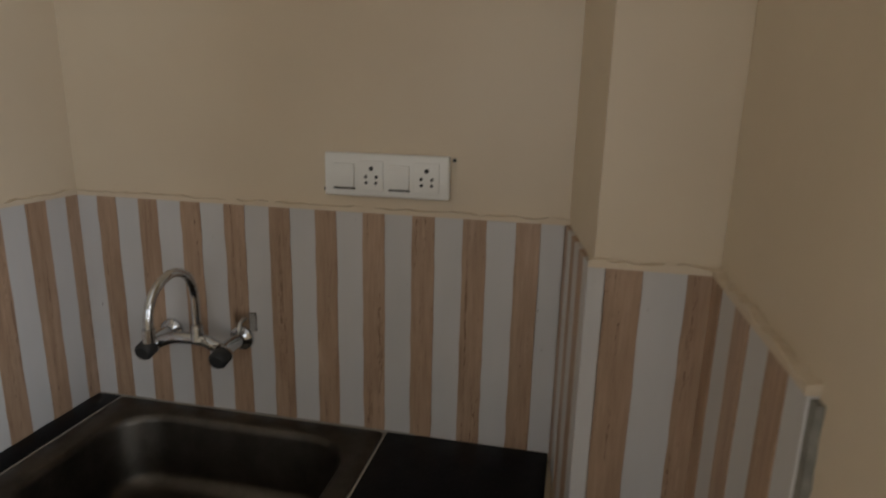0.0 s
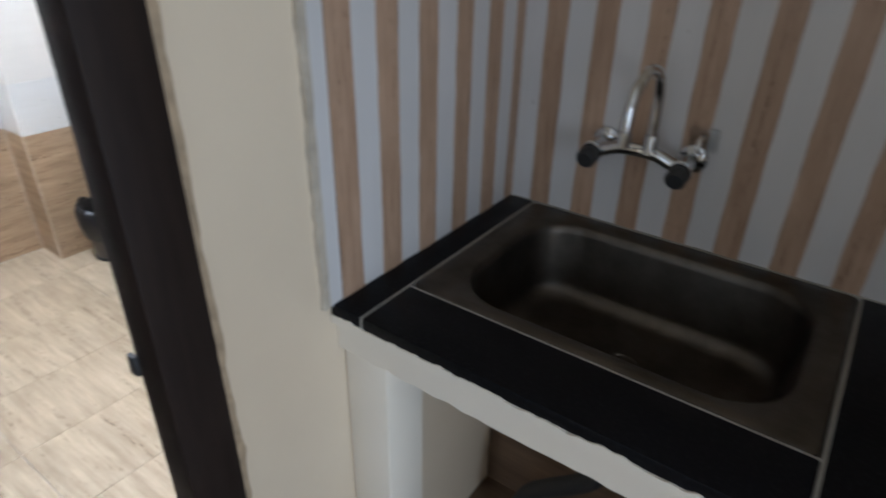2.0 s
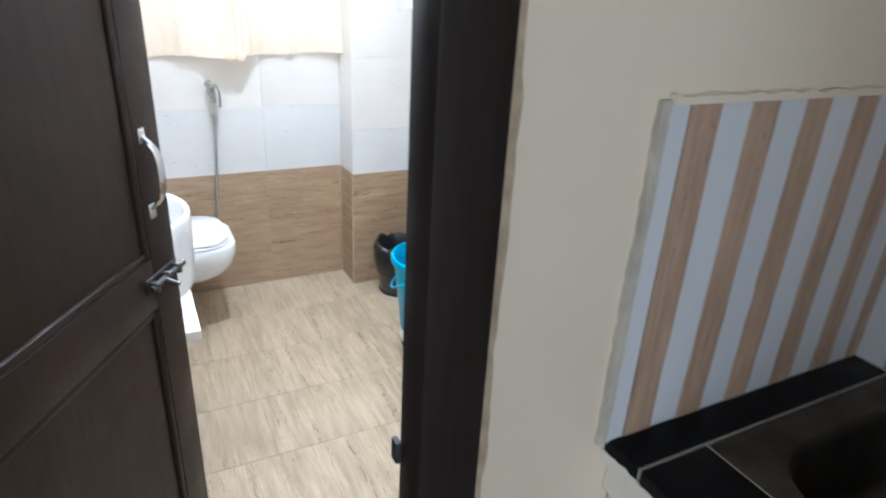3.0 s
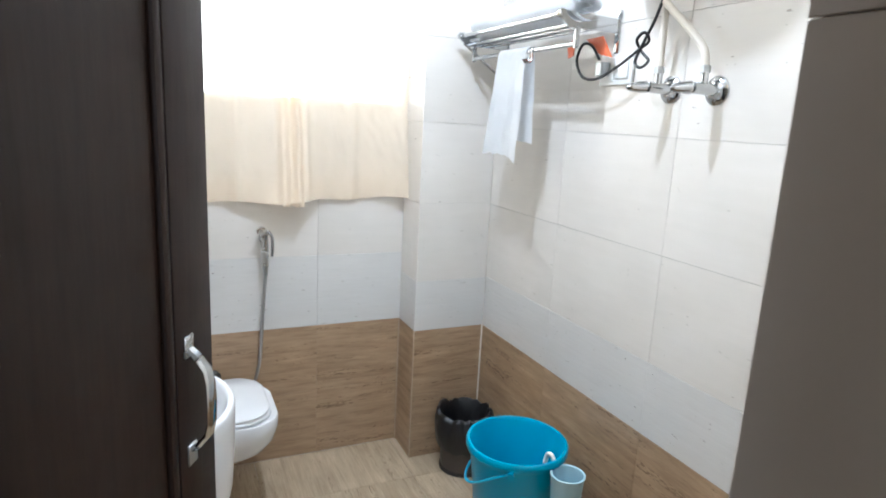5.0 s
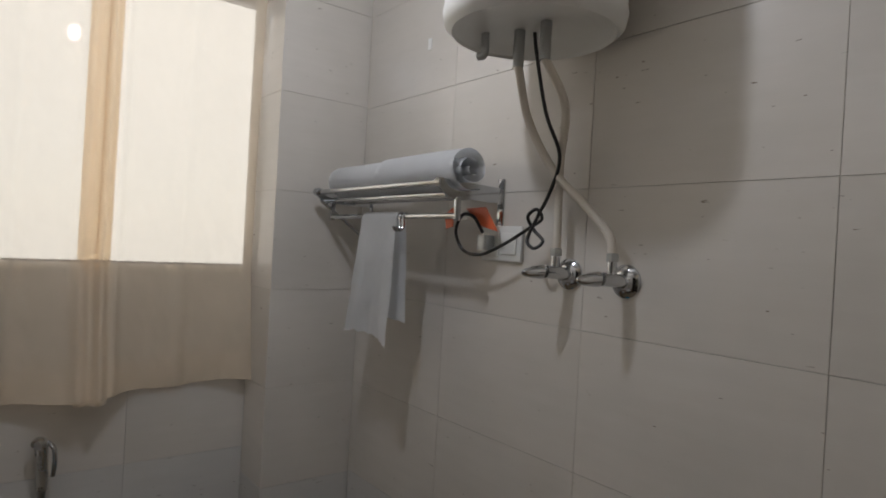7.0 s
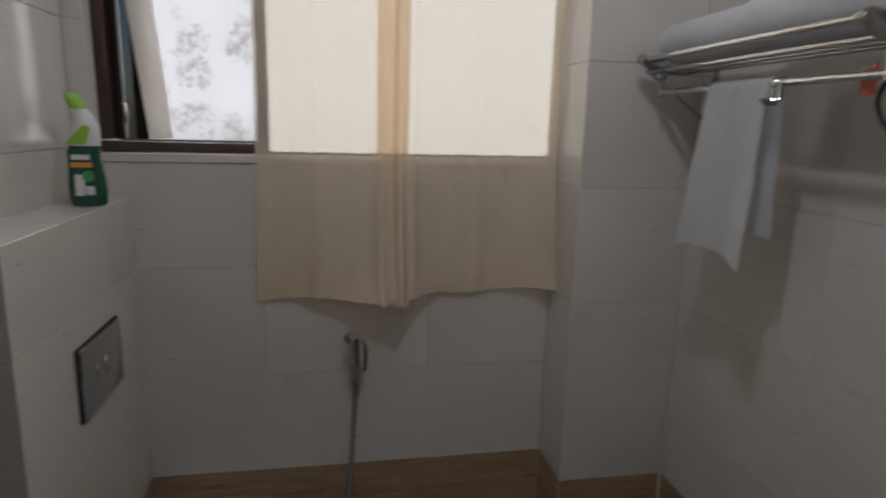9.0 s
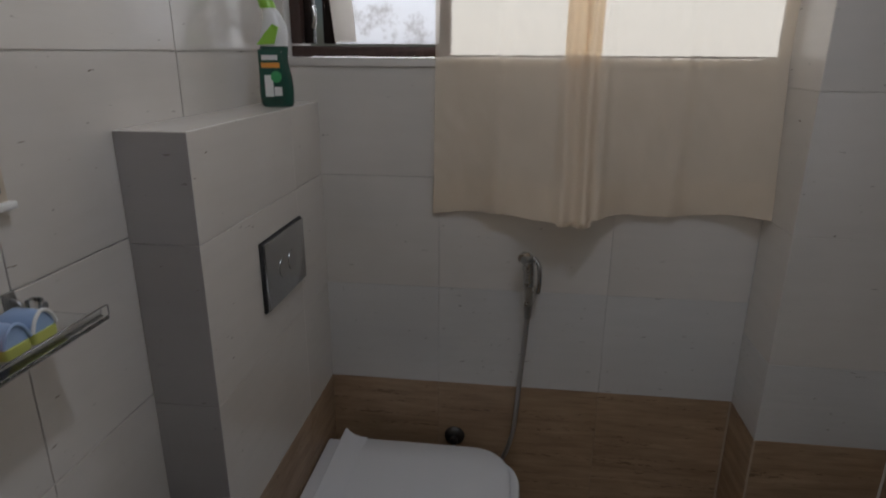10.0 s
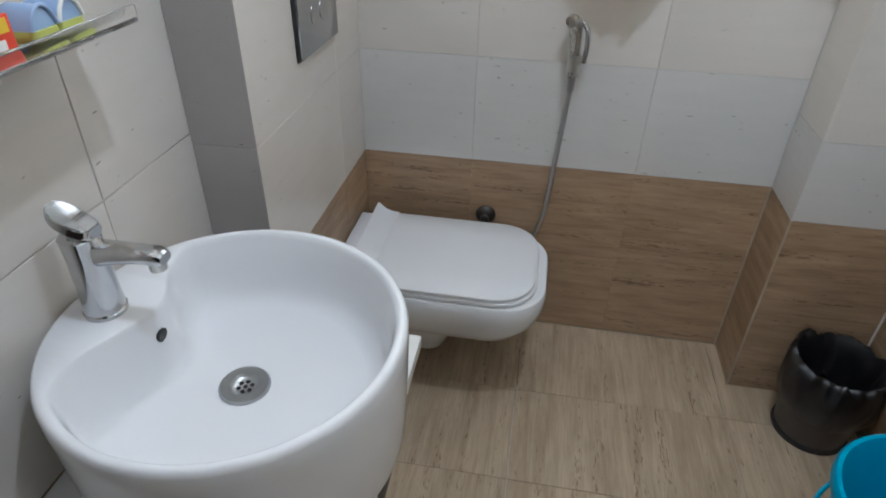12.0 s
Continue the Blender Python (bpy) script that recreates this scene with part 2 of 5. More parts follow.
warp = mix(fn, fl, 0.10, fv, noisy(fn, fl, fv, 22, 5), "ADD")
fl.new(warp, vor.inputs["Vector"])
petals = noisy(fn, fl, fv, 46, 4, 0.65)
where = ramp(fn, fl, vor.outputs["Distance"], (0.36, (1, 1, 1)), (0.50, (0, 0, 0)))
lace = ramp(fn, fl, petals, (0.38, (0.66, 0.64, 0.62)), (0.60, (0.94, 0.94, 0.94)))
pattern = mix(fn, fl, where, (0.95, 0.95, 0.95), lace)
ft = fn.new("ShaderNodeBsdfTranslucent")
fl.new(mix(fn, fl, 1.0, pattern, (0.96, 0.97, 1.0), "MULTIPLY"), ft.inputs[0])
fs = fn.new("ShaderNodeMixShader")
fs.inputs[0].default_value = 0.92
fl.new(fb.outputs[0], fs.inputs[1])
fl.new(ft.outputs[0], fs.inputs[2])
fc, fs2 = fn.new("ShaderNodeBsdfTransparent"), fn.new("ShaderNodeMixShader")
fl.new(pattern, fc.inputs[0])
fs2.inputs[0].default_value = 0.4
fl.new(fs.outputs[0], fs2.inputs[1])
fl.new(fc.outputs[0], fs2.inputs[2])
fl.new(fs2.outputs[0], fn["Material Output"].inputs["Surface"])

# ---- building blocks ----
BASE = {}


def mesh_object(name, bm, mat, smooth=0.0):
    bmesh.ops.recalc_face_normals(bm, faces=bm.faces)
    data = bpy.data.meshes.new(name)
    bm.to_mesh(data)
    bm.free()
    data.materials.append(mat)
    if smooth:
        data.polygons.foreach_set("use_smooth", [True] * len(data.polygons))
        data.set_sharp_from_angle(angle=radians(smooth))
    return new(name, data)


def thing(name, at, label, category, group="", kind=""):
    """An Empty at its base that carries parts."""
    ob = new(name)
    ob.location = at
    BASE[ob] = Vector(at)
    return tagged(ob, label, category, group, kind)


def part(name, bm, mat, parent, label="", smooth=40.0):
    """One mesh, given in world places, under a thing or a part."""
    bmesh.ops.translate(bm, verts=bm.verts, vec=-BASE[parent])
    ob = mesh_object(name, bm, mat, smooth)
    ob.parent = parent
    BASE[ob] = BASE[parent]
    return tagged(ob, label)


def structure(name, bm, mat, label, smooth=0.0):
    ob = mesh_object(name, bm, mat, smooth)
    BASE[ob] = Vector((0, 0, 0))
    return tagged(ob, label, name.rstrip("_0123456789").split("_")[0], kind="structure")


def box(x0, x1, y0, y1, z0, z1, bevel=0.0, segments=2, bm=None):
    out = bmesh.new() if bm is None else bm
    g = bmesh.ops.create_cube(out, size=1.0, matrix=Matrix.LocRotScale(((x0 + x1) / 2, (y0 + y1) / 2, (z0 + z1) / 2), None, (abs(x1 - x0), abs(y1 - y0), abs(z1 - z0))))
    if bevel:
        edges = list({e for v in g["verts"] for e in v.link_edges})
        bmesh.ops.bevel(out, geom=edges, offset=bevel, segments=segments, profile=0.5, affect="EDGES")
    return out


def rod(a, b, r, r2=None, sides=20, bm=None, caps=True):
    out = bmesh.new() if bm is None else bm
    a, b = Vector(a), Vector(b)
    m = Matrix.Translation((a + b) / 2) @ (b - a).to_track_quat("Z", "Y").to_matrix().to_4x4()
    bmesh.ops.create_cone(out, cap_ends=caps, segments=sides, radius1=r, radius2=r if r2 is None else r2, depth=(b - a).length, matrix=m)
    return out


def lathe(at, profile, sides=48, axis=(0, 0, 1), bm=None):
    """Turns (radius, height) pairs about an axis through at."""
    out = bmesh.new() if bm is None else bm
    q = Vector(axis).to_track_quat("Z", "Y").to_matrix().to_4x4()
    m = Matrix.Translation(at) @ q
    rings = []
    for r, h in profile:
        if r < 1e-5:
            rings.append([out.verts.new(m @ Vector((0, 0, h)))])
        else:
            rings.append([out.verts.new(m @ Vector((r * math.cos(2 * math.pi * k / sides), r * math.sin(2 * math.pi * k / sides), h))) for k in range(sides)])
    for p, q2 in zip(rings, rings[1:]):
        for k in range(sides):
            j = (k + 1) % sides
            if len(p) == 1 and len(q2) > 1:
                out.faces.new((p[0], q2[k], q2[j]))
            elif len(q2) == 1 and len(p) > 1:
                out.faces.new((p[k], p[j], q2[0]))
            elif len(p) > 1:
                out.faces.new((p[k], p[j], q2[j], q2[k]))
    return out


def smooth_path(points, steps=8):
    """A curve through the points."""
    pts = [Vector(p) for p in points]
    pts = [pts[0] * 2 - pts[1]] + pts + [pts[-1] * 2 - pts[-2]]
    out = []
    for a, b, c, d in zip(pts, pts[1:], pts[2:], pts[3:]):
        for k in range(steps):
            t = k / steps
            out.append(0.5 * (2 * b + (c - a) * t + (2 * a - 5 * b + 4 * c - d) * t * t + (3 * b - a - 3 * c + d) * t ** 3))
    out.append(pts[-2])
    return out


def tube(points, r, sides=12, steps=8, ridged=0.0, bm=None):
    """A round tube along a curve, or a ridged hose."""
    out = bmesh.new() if bm is None else bm
    path = smooth_path(points, steps)
    up, rings = Vector((0.13, 0.31, 0.94)), []
    for k, p in enumerate(path):
        d = (path[min(k + 1, len(path) - 1)] - path[max(k - 1, 0)]).normalized()
        side = d.cross(up).normalized()
        up = side.cross(d).normalized()
        rr = r * (1 + (ridged if k % 2 else -ridged))
        rings.append([out.verts.new(p + rr * (math.cos(2 * math.pi * j / sides) * side + math.sin(2 * math.pi * j / sides) * up)) for j in range(sides)])
    for a, b in zip(rings, rings[1:]):
        for j in range(sides):
            out.faces.new((a[j], a[(j + 1) % sides], b[(j + 1) % sides], b[j]))
    out.faces.new(rings[0][::-1])
    out.faces.new(rings[-1])
    return out


def loft(loops, cap_start=True, cap_end=True, bm=None):
    """Joins closed loops of equal length."""
    out = bmesh.new() if bm is None else bm
    rows = [[out.verts.new(p) for p in lp] for lp in loops]
    n = len(rows[0])
    for a, b in zip(rows, rows[1:]):
        for k in range(n):
            out.faces.new((a[k], a[(k + 1) % n], b[(k + 1) % n], b[k]))
    if cap_start:
        out.faces.new(rows[0][::-1])
    if cap_end:
        out.faces.new(rows[-1])
    return out


def rounded(x0, x1, y0, y1, z, corner, n=8, power=None):
    """A rectangle with rounded corners, at height z."""
    corner = min(corner, abs(x1 - x0) / 2 - 1e-4, abs(y1 - y0) / 2 - 1e-4)
    pts = []
    for cx, cy, a0 in ((x1 - corner, y1 - corner, 0), (x0 + corner, y1 - corner, 90), (x0 + corner, y0 + corner, 180), (x1 - corner, y0 + corner, 270)):
        for k in range(n + 1):
            a = radians(a0 + 90 * k / n)
            pts.append(Vector((cx + corner * math.cos(a), cy + corner * math.sin(a), z)))
    return pts


PIECES = {}


def piece(name, mat, parent, centre, u, v, n, thick=0.008, tilt=0.0):
    """A tile as an object of its own: its face lies at centre, u and v are its half sides, n points out."""
    u, v, n = Vector(u), Vector(v), Vector(n)
    key = (name, mat.name, round(u.length, 4), round(v.length, 4), thick)
    if key not in PIECES:
        bm = bmesh.new()
        c, a, b = 0.0007, u.length, v.length
        lo = [bm.verts.new((sx * a, sy * b, -thick)) for sx, sy in ((-1, -1), (1, -1), (1, 1), (-1, 1))]
        mid = [bm.verts.new((sx * a, sy * b, -c)) for sx, sy in ((-1, -1), (1, -1), (1, 1), (-1, 1))]
        hi = [bm.verts.new((sx * (a - c), sy * (b - c), 0)) for sx, sy in ((-1, -1), (1, -1), (1, 1), (-1, 1))]
        for p, q in ((lo, mid), (mid, hi)):
            for k in range(4):
                bm.faces.new((p[k], p[(k + 1) % 4], q[(k + 1) % 4], q[k]))
        bm.faces.new(hi)
        data = bpy.data.meshes.new(name)
        bm.to_mesh(data)
        bm.free()
        data.materials.append(mat)
        PIECES[key] = data
    ob = new(name, PIECES[key])
    x, z = u.normalized(), n.normalized()
    y = z.cross(x)
    m = Matrix((x, y, z)).transposed().to_4x4()
    m.translation = Vector(centre) + z * random.uniform(-0.0004, 0.0004)
    ob.matrix_world = m @ pose(0, 0, 0, random.uniform(-tilt, tilt), random.uniform(-tilt, tilt), 0)
    ob.parent = parent
    return ob


def tile_wall(parent, axis, plane, sign, cuts_u, cuts_z, mat, name="tile", gap=0.0005):
    """Tiles on a wall: axis names the wall's normal; cuts give the joints along it and upwards."""
    for u0, u1 in zip(cuts_u, cuts_u[1:]):
        for z0, z1 in zip(cuts_z, cuts_z[1:]):
            cu, cz, hu, hz = (u0 + u1) / 2, (z0 + z1) / 2, abs(u1 - u0) / 2 - gap, (z1 - z0) / 2 - gap
            if axis == "x":
                piece(name, mat, parent, (plane, cu, cz), (0, hu, 0), (0, 0, hz), (sign, 0, 0), tilt=0.05)
            else:
                piece(name, mat, parent, (cu, plane, cz), (hu, 0, 0), (0, 0, hz), (0, sign, 0), tilt=0.05)


# ---- the building ----
W, R, L = -3.162, 1.394, -0.215          # bathroom: window wall (x), shower wall (y), basin wall (y)
PX, PY = -2.980, 1.072                   # its pillar's front and side
DADO_TOP, CEIL = 0.585, 2.62
KX, KY, KR = -0.750, 1.220, 0.447        # kitchen: door wall (x), back wall (y), side wall (x)
KPX, KPY = 0.285, 0.949                  # kitchen pillar
CTR, TOP = 0.900, 1.346                  # counter and top of the striped tiles
G = 0.003                                # the wall behind the tiles lies this much deeper

# bathroom floor and kitchen floor
floor_bath = structure("floor_bathroom", box(W - 0.2, -0.85, L - 0.2, R + 0.2, -0.12, -G), GROUT, "pale travertine-look tiled bathroom floor")
xs = [W, -2.84, -2.525, -2.21, -1.895, -1.58, -1.265, -0.95]
ys = [L, 0.44, 1.04, R]
for x0, x1 in zip(xs, xs[1:]):
    for y0, y1 in zip(ys, ys[1:]):
        piece("floor_tile", FLOOR, floor_bath, ((x0 + x1) / 2, (y0 + y1) / 2, 0), ((x1 - x0) / 2 - 0.0008, 0, 0), (0, (y1 - y0) / 2 - 0.0008, 0), (0, 0, 1), tilt=0.04)
floor_kitchen = structure("floor_kitchen", box(-0.85, 2.6, -2.7, KY + 0.2, -0.12, -G), PALE_GROUT, "dark brown tiled kitchen floor with pale joints")
for i in range(7):
    for j in range(9):
        x0, y0 = -0.85 + 0.5 * i, -2.7 + 0.455 * j
        x1, y1 = min(x0 + 0.5, 2.6), min(y0 + 0.455, KY)
        if x1 - x0 > 0.05 and y1 - y0 > 0.05:
            piece("floor_tile", DARK_FLOOR, floor_kitchen, ((x0 + x1) / 2, (y0 + y1) / 2, 0), ((x1 - x0) / 2 - 0.004, 0, 0), (0, (y1 - y0) / 2 - 0.004, 0), (0, 0, 1), tilt=0.04)
threshold = structure("threshold", box(-0.96, -0.74, -0.204, 0.461, 0.0015, 0.016, 0.003), GRANITE, "black stone threshold under the bathroom door")

# ceilings
structure("ceiling_bathroom", box(W - 0.2, -0.95, L - 0.2, R + 0.2, CEIL, CEIL + 0.12), CEILING, "white painted bathroom ceiling")
structure("ceiling_kitchen", box(-0.95, 2.6, -2.7, KY + 0.2, 2.75, 2.87), CEILING, "white painted kitchen ceiling")

# window wall with its opening
WY0, WY1, SILL, HEAD = -0.165, 1.15, 1.505, 2.46
bm = box(W - 0.2, W - G, L - 0.2, R + 0.2, -0.12, SILL)
box(W - 0.2, W - G, L - 0.2, R + 0.2, HEAD, CEIL, bm=bm)
box(W - 0.2, W - G, L - 0.2, WY0, SILL, HEAD, bm=bm)
box(W - 0.2, W - G, WY1, R + 0.2, SILL, HEAD, bm=bm)
box(W - 0.016, W - G, 1.048, WY1, SILL, HEAD, bm=bm)
wall_window = structure("wall_window", bm, FAINT, "white glazed tile bathroom wall with window opening")
uy = [L, 0.238, 0.704, PY]
tile_wall(wall_window, "x", W, 1, uy, [0, 0.293, DADO_TOP], DADO, "dado_tile", 0.0002)
tile_wall(wall_window, "x", W, 1, uy, [DADO_TOP, 0.887], COOL_TILE)
tile_wall(wall_window, "x", W, 1, uy, [0.887, 1.202, SILL], TILE)
tile_wall(wall_window, "x", W, 1, [L, WY0], [SILL, 1.83, 2.15, HEAD], TILE)
tile_wall(wall_window, "x", W, 1, uy, [HEAD, CEIL], TILE)
tile_wall(wall_window, "x", W, 1, [1.048, PY], [SILL + 0.003, 1.83, 2.15, HEAD], TILE)
sill = structure("window_sill", box(W - 0.2, W + 0.004, WY0, PY - 0.001, SILL - 0.02, SILL + 0.002, 0.002), TILE, "white tiled window sill")

# pillar beside the window
wall_pillar = structure("wall_pillar", box(W - 0.004, PX - G, PY + G, R + 0.1, -0.1, CEIL), PALE_GROUT, "white tiled pillar with travertine-look base")
tile_wall(wall_pillar, "x", PX, 1, [PY, R], [0, 0.293, DADO_TOP], DADO, "dado_tile")
tile_wall(wall_pillar, "x", PX, 1, [PY, R], [DADO_TOP, 0.80], COOL_TILE)
tile_wall(wall_pillar, "x", PX, 1, [PY, R], [0.80, 1.125, 1.445, 1.768, 2.09, 2.41, CEIL], TILE)
tile_wall(wall_pillar, "y", PY, -1, [W, PX], [0, 0.293, DADO_TOP], DADO, "dado_tile")
tile_wall(wall_pillar, "y", PY, -1, [W, PX], [DADO_TOP, 0.80], COOL_TILE)
tile_wall(wall_pillar, "y", PY, -1, [W, PX], [0.80, 1.125, 1.445, 1.768, 2.09, 2.41, CEIL], TILE)
# pale silicone beads in the corners of the base
for a, b in (((PX, PY, 0.0), (PX, PY, DADO_TOP)), ((W + 0.003, PY - 0.003, 0.0), (W + 0.003, PY - 0.003, DADO_TOP)), ((PX + 0.003, R - 0.003, 0.0), (PX + 0.003, R - 0.003, DADO_TOP))):
    structure("trim", rod(a, b, 0.0032, sides=8), PALE_GROUT if a[1] > 1.3 else CORNER, "pale sealant bead in tiled corner")

# shower wall
wall_shower = structure("wall_shower", box(W - 0.2, -0.95, R + G, R + 0.2, -0.12, CEIL), GROUT, "white glazed tile wall beside the water heater")
ux = [PX, -2.485, -1.98, -1.476, -0.95]
tile_wall(wall_shower, "y", R, -1, ux, [0, 0.293, DADO_TOP], DADO, "dado_tile")
tile_wall(wall_shower, "y", R, -1, ux, [DADO_TOP, 0.805], COOL_TILE)
tile_wall(wall_shower, "y", R, -1, ux, [0.805, 1.120, 1.442, 1.763, 2.085, 2.407, CEIL], TILE)

# basin wall
wall_basin = structure("wall_basin", box(W - 0.2, -0.95, L - 0.2, L - G, -0.12, CEIL), GROUT, "white glazed tile wall behind the basin")
ux = [W, -2.72, -2.24, -1.76, -1.28, -0.95]
tile_wall(wall_basin, "y", L, 1, ux, [0, 0.293, DADO_TOP], DADO, "dado_tile")
tile_wall(wall_basin, "y", L, 1, ux, [DADO_TOP, 0.906, 1.213, 1.52, 1.83, 2.14, 2.45, CEIL], TILE, gap=0.0013)

# cistern ledge
BX, BY, BZ = -2.495, -0.086, 1.396
wall_ledge = structure("wall_ledge", box(W - 0.05, BX - G, L - 0.05, BY - G, -0.1, BZ - G), FAINT, "tiled boxed-out ledge hiding the cistern")
tile_wall(wall_ledge, "y", BY, 1, [W, -2.96, BX], [0, 0.293, DADO_TOP], DADO, "dado_tile")
tile_wall(wall_ledge, "y", BY, 1, [W, -2.96, BX], [DADO_TOP, 0.888, 1.203, BZ], TILE)
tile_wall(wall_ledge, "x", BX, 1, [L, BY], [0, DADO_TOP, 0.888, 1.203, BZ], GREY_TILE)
for x0, x1 in ((W, -2.72), (-2.72, BX)):
    piece("tile", TILE, wall_ledge, ((x0 + x1) / 2, (L + BY) / 2, BZ), ((x1 - x0) / 2 - 0.001, 0, 0), (0, (BY - L) / 2 - 0.001, 0), (0, 0, 1))

# wall between kitchen and bathroom, with the doorway
DY0, DY1, DTOP = -0.205, 0.462, 2.06
bm = box(-0.95, KX, DY1, KY + 0.2, -0.12, 2.75)
box(-0.95, KX, -2.7, DY0, -0.12, 2.75, bm=bm)
box(-0.95, KX, DY0, DY1, DTOP, 2.75, bm=bm)
wall_door = structure("wall_door", bm, BEIGE, "beige painted wall around the bathroom door")
tile_wall(wall_door, "x", -0.953, -1, [DY1, 0.92, R], [0.0, DADO_TOP], DADO, "dado_tile")
tile_wall(wall_door, "x", -0.953, -1, [DY1, 0.92, R], [DADO_TOP, 0.9, 1.21, 1.52, 1.83, 2.14, 2.45, CEIL], TILE)
tile_wall(wall_door, "y", DY1 - 0.004, -1, [-0.955, -0.80], [0.0, 0.32, 0.92, 1.52, DTOP], JAMB_TILE)

# kitchen walls
structure("wall_kitchen_back", box(-0.95, 2.6, KY, KY + 0.2, -0.12, 2.75), BEIGE, "beige painted kitchen wall behind the sink")
SPLAY = ((0.291, KPY), (0.256, KY))      # its splayed side
plan = [SPLAY[0], (KR + 0.25, KPY), (KR + 0.25, KY), SPLAY[1]]
structure("wall_kitchen_pillar", loft([[Vector((a, b, z)) for a, b in plan] for z in (-0.12, 2.75)]), BEIGE, "beige painted kitchen pillar")
structure("wall_kitchen_side", box(KR, KR + 0.12, 0.40, KPY, -0.12, 2.75, 0.004), BEIGE, "beige painted kitchen side wall")
# Unseen hall walls; their openings are assumed, one for each daylight lamp.
bm = box(2.6, 2.75, -2.7, -1.55, -0.12, 2.87)
box(2.6, 2.75, -0.15, KY + 0.2, -0.12, 2.87, bm=bm)
box(2.6, 2.75, -1.55, -0.15, 2.3, 2.87, bm=bm)
box(2.6, 2.75, -1.55, -0.15, -0.12, 0.4, bm=bm)
structure("wall_hall_east", bm, BEIGE, "unseen beige painted hall wall with an assumed daylight opening")
bm = box(-0.95, 2.75, -2.85, -2.7, -0.12, 0.9)
box(-0.95, 2.75, -2.85, -2.7, 2.3, 2.87, bm=bm)
box(-0.95, -0.68, -2.85, -2.7, 0.9, 2.3, bm=bm)
box(0.58, 2.75, -2.85, -2.7, 0.9, 2.3, bm=bm)
structure("wall_hall_south", bm, BEIGE, "unseen beige painted hall wall with an assumed window opening")

# striped tiles of the kitchen, each stripe its own piece
tiles_back = tagged(new("wall_tiling_kitchen"), "brown and white vertically striped kitchen wall tiles", "wall tiles", kind="structure")


WAVY = {}


def wavy_stripe(centre, hz, h, sign, axis):
    """A brown stripe with a slightly uneven outline, one object; a few outlines are shared."""
    key = (round(h, 4), round(hz, 4), random.randrange(3))
    if key not in WAVY:
        bm, n, rings = bmesh.new(), 14, []
        for k in range(n):
            z = -hz + 2 * hz * k / (n - 1)
            a, b = (h + random.uniform(-0.0011, 0.0008) for _ in range(2))
            rings.append([bm.verts.new(p) for p in ((z, -a, -0.008), (z, -a, 0), (z, b, 0), (z, b, -0.008))])
        for p, q in zip(rings, rings[1:]):
            for k in range(3):
                bm.faces.new((p[k], q[k], q[k + 1], p[k + 1]))
        bmesh.ops.recalc_face_normals(bm, faces=bm.faces)
        data = bpy.data.meshes.new("brown_stripe")
        bm.to_mesh(data)
        bm.free()
        data.materials.append(STRIPE_BROWN)
        WAVY[key] = data
    ob = new("brown_stripe", WAVY[key])
    z = Vector((0, sign, 0)) if axis == "y" else Vector((sign, 0, 0))
    x = Vector((0, 0, 1))
    m = Matrix((x, z.cross(x), z)).transposed().to_4x4()
    m.translation = Vector(centre)
    ob.matrix_world = m
    ob.parent = tiles_back


def stripes(plane, axis, sign, edges, first_brown, z0=CTR - 0.004, z1=TOP):
    for k, (a, b) in enumerate(zip(edges, edges[1:])):
        brown = (k % 2 == 0) == first_brown
        mat, name, lift = (STRIPE_BROWN, "brown_stripe", 0.0010) if brown else (STRIPE_WHITE, "white_stripe", 0.0)
        c, h, zc, hz = (a + b) / 2, abs(b - a) / 2 - 0.0002, (z0 + z1) / 2 + random.uniform(-0.0015, 0.0015), (z1 - z0) / 2
        p = plane + sign * lift
        if brown:
            wavy_stripe((c, p, zc) if axis == "y" else (p, c, zc), hz, h, sign, axis)
            continue
        h += 0.003 if 0 < k < len(edges) - 2 else 0.0
        if axis == "y":
            piece(name, mat, tiles_back, (c, p, zc), (0, 0, hz), (h, 0, 0), (0, sign, 0), thick=0.009)
        else:
            piece(name, mat, tiles_back, (p, c, zc), (0, 0, hz), (0, h, 0), (sign, 0, 0), thick=0.009)


T = 0.008
edges = [KX + T]
x = -0.696
while x < 0.25:
    edges += [x, x + 0.0445]
    x += 0.0955
edges = [e for e in edges if e < 0.235] + [0.249]
stripes(KY - T, "y", -1, edges, False)
stripes(KX + T, "x", 1, [0.662, 0.690, 0.738, 0.788, 0.835, 0.885, 0.933, 0.985, 1.033, 1.085, 1.132, 1.180, KY - T], False)
side = (Vector((*SPLAY[1], 0)) - Vector((*SPLAY[0], 0)))
out_ = Vector((-side.y, side.x, 0)).normalized()
for k in range(6):
    a, b = k / 6, (k + 1) / 6
    c = Vector((*SPLAY[0], (CTR + TOP) / 2 - 0.002)) + side * (a + b) / 2 * 0.97 + out_ * T
    piece(("white_stripe", "brown_stripe")[k % 2], (STRIPE_WHITE, STRIPE_BROWN)[k % 2], tiles_back, c, (0, 0, (TOP - CTR) / 2 + 0.002), side * (0.97 / 12 - 0.001), out_, thick=0.009)
stripes(KPY - T, "y", -1, [0.283, 0.306, 0.354, 0.407, KR - T], False)
stripes(KR - T, "x", -1, [KPY - T, 0.892, 0.828, 0.772, 0.708, 0.655, 0.612], True)
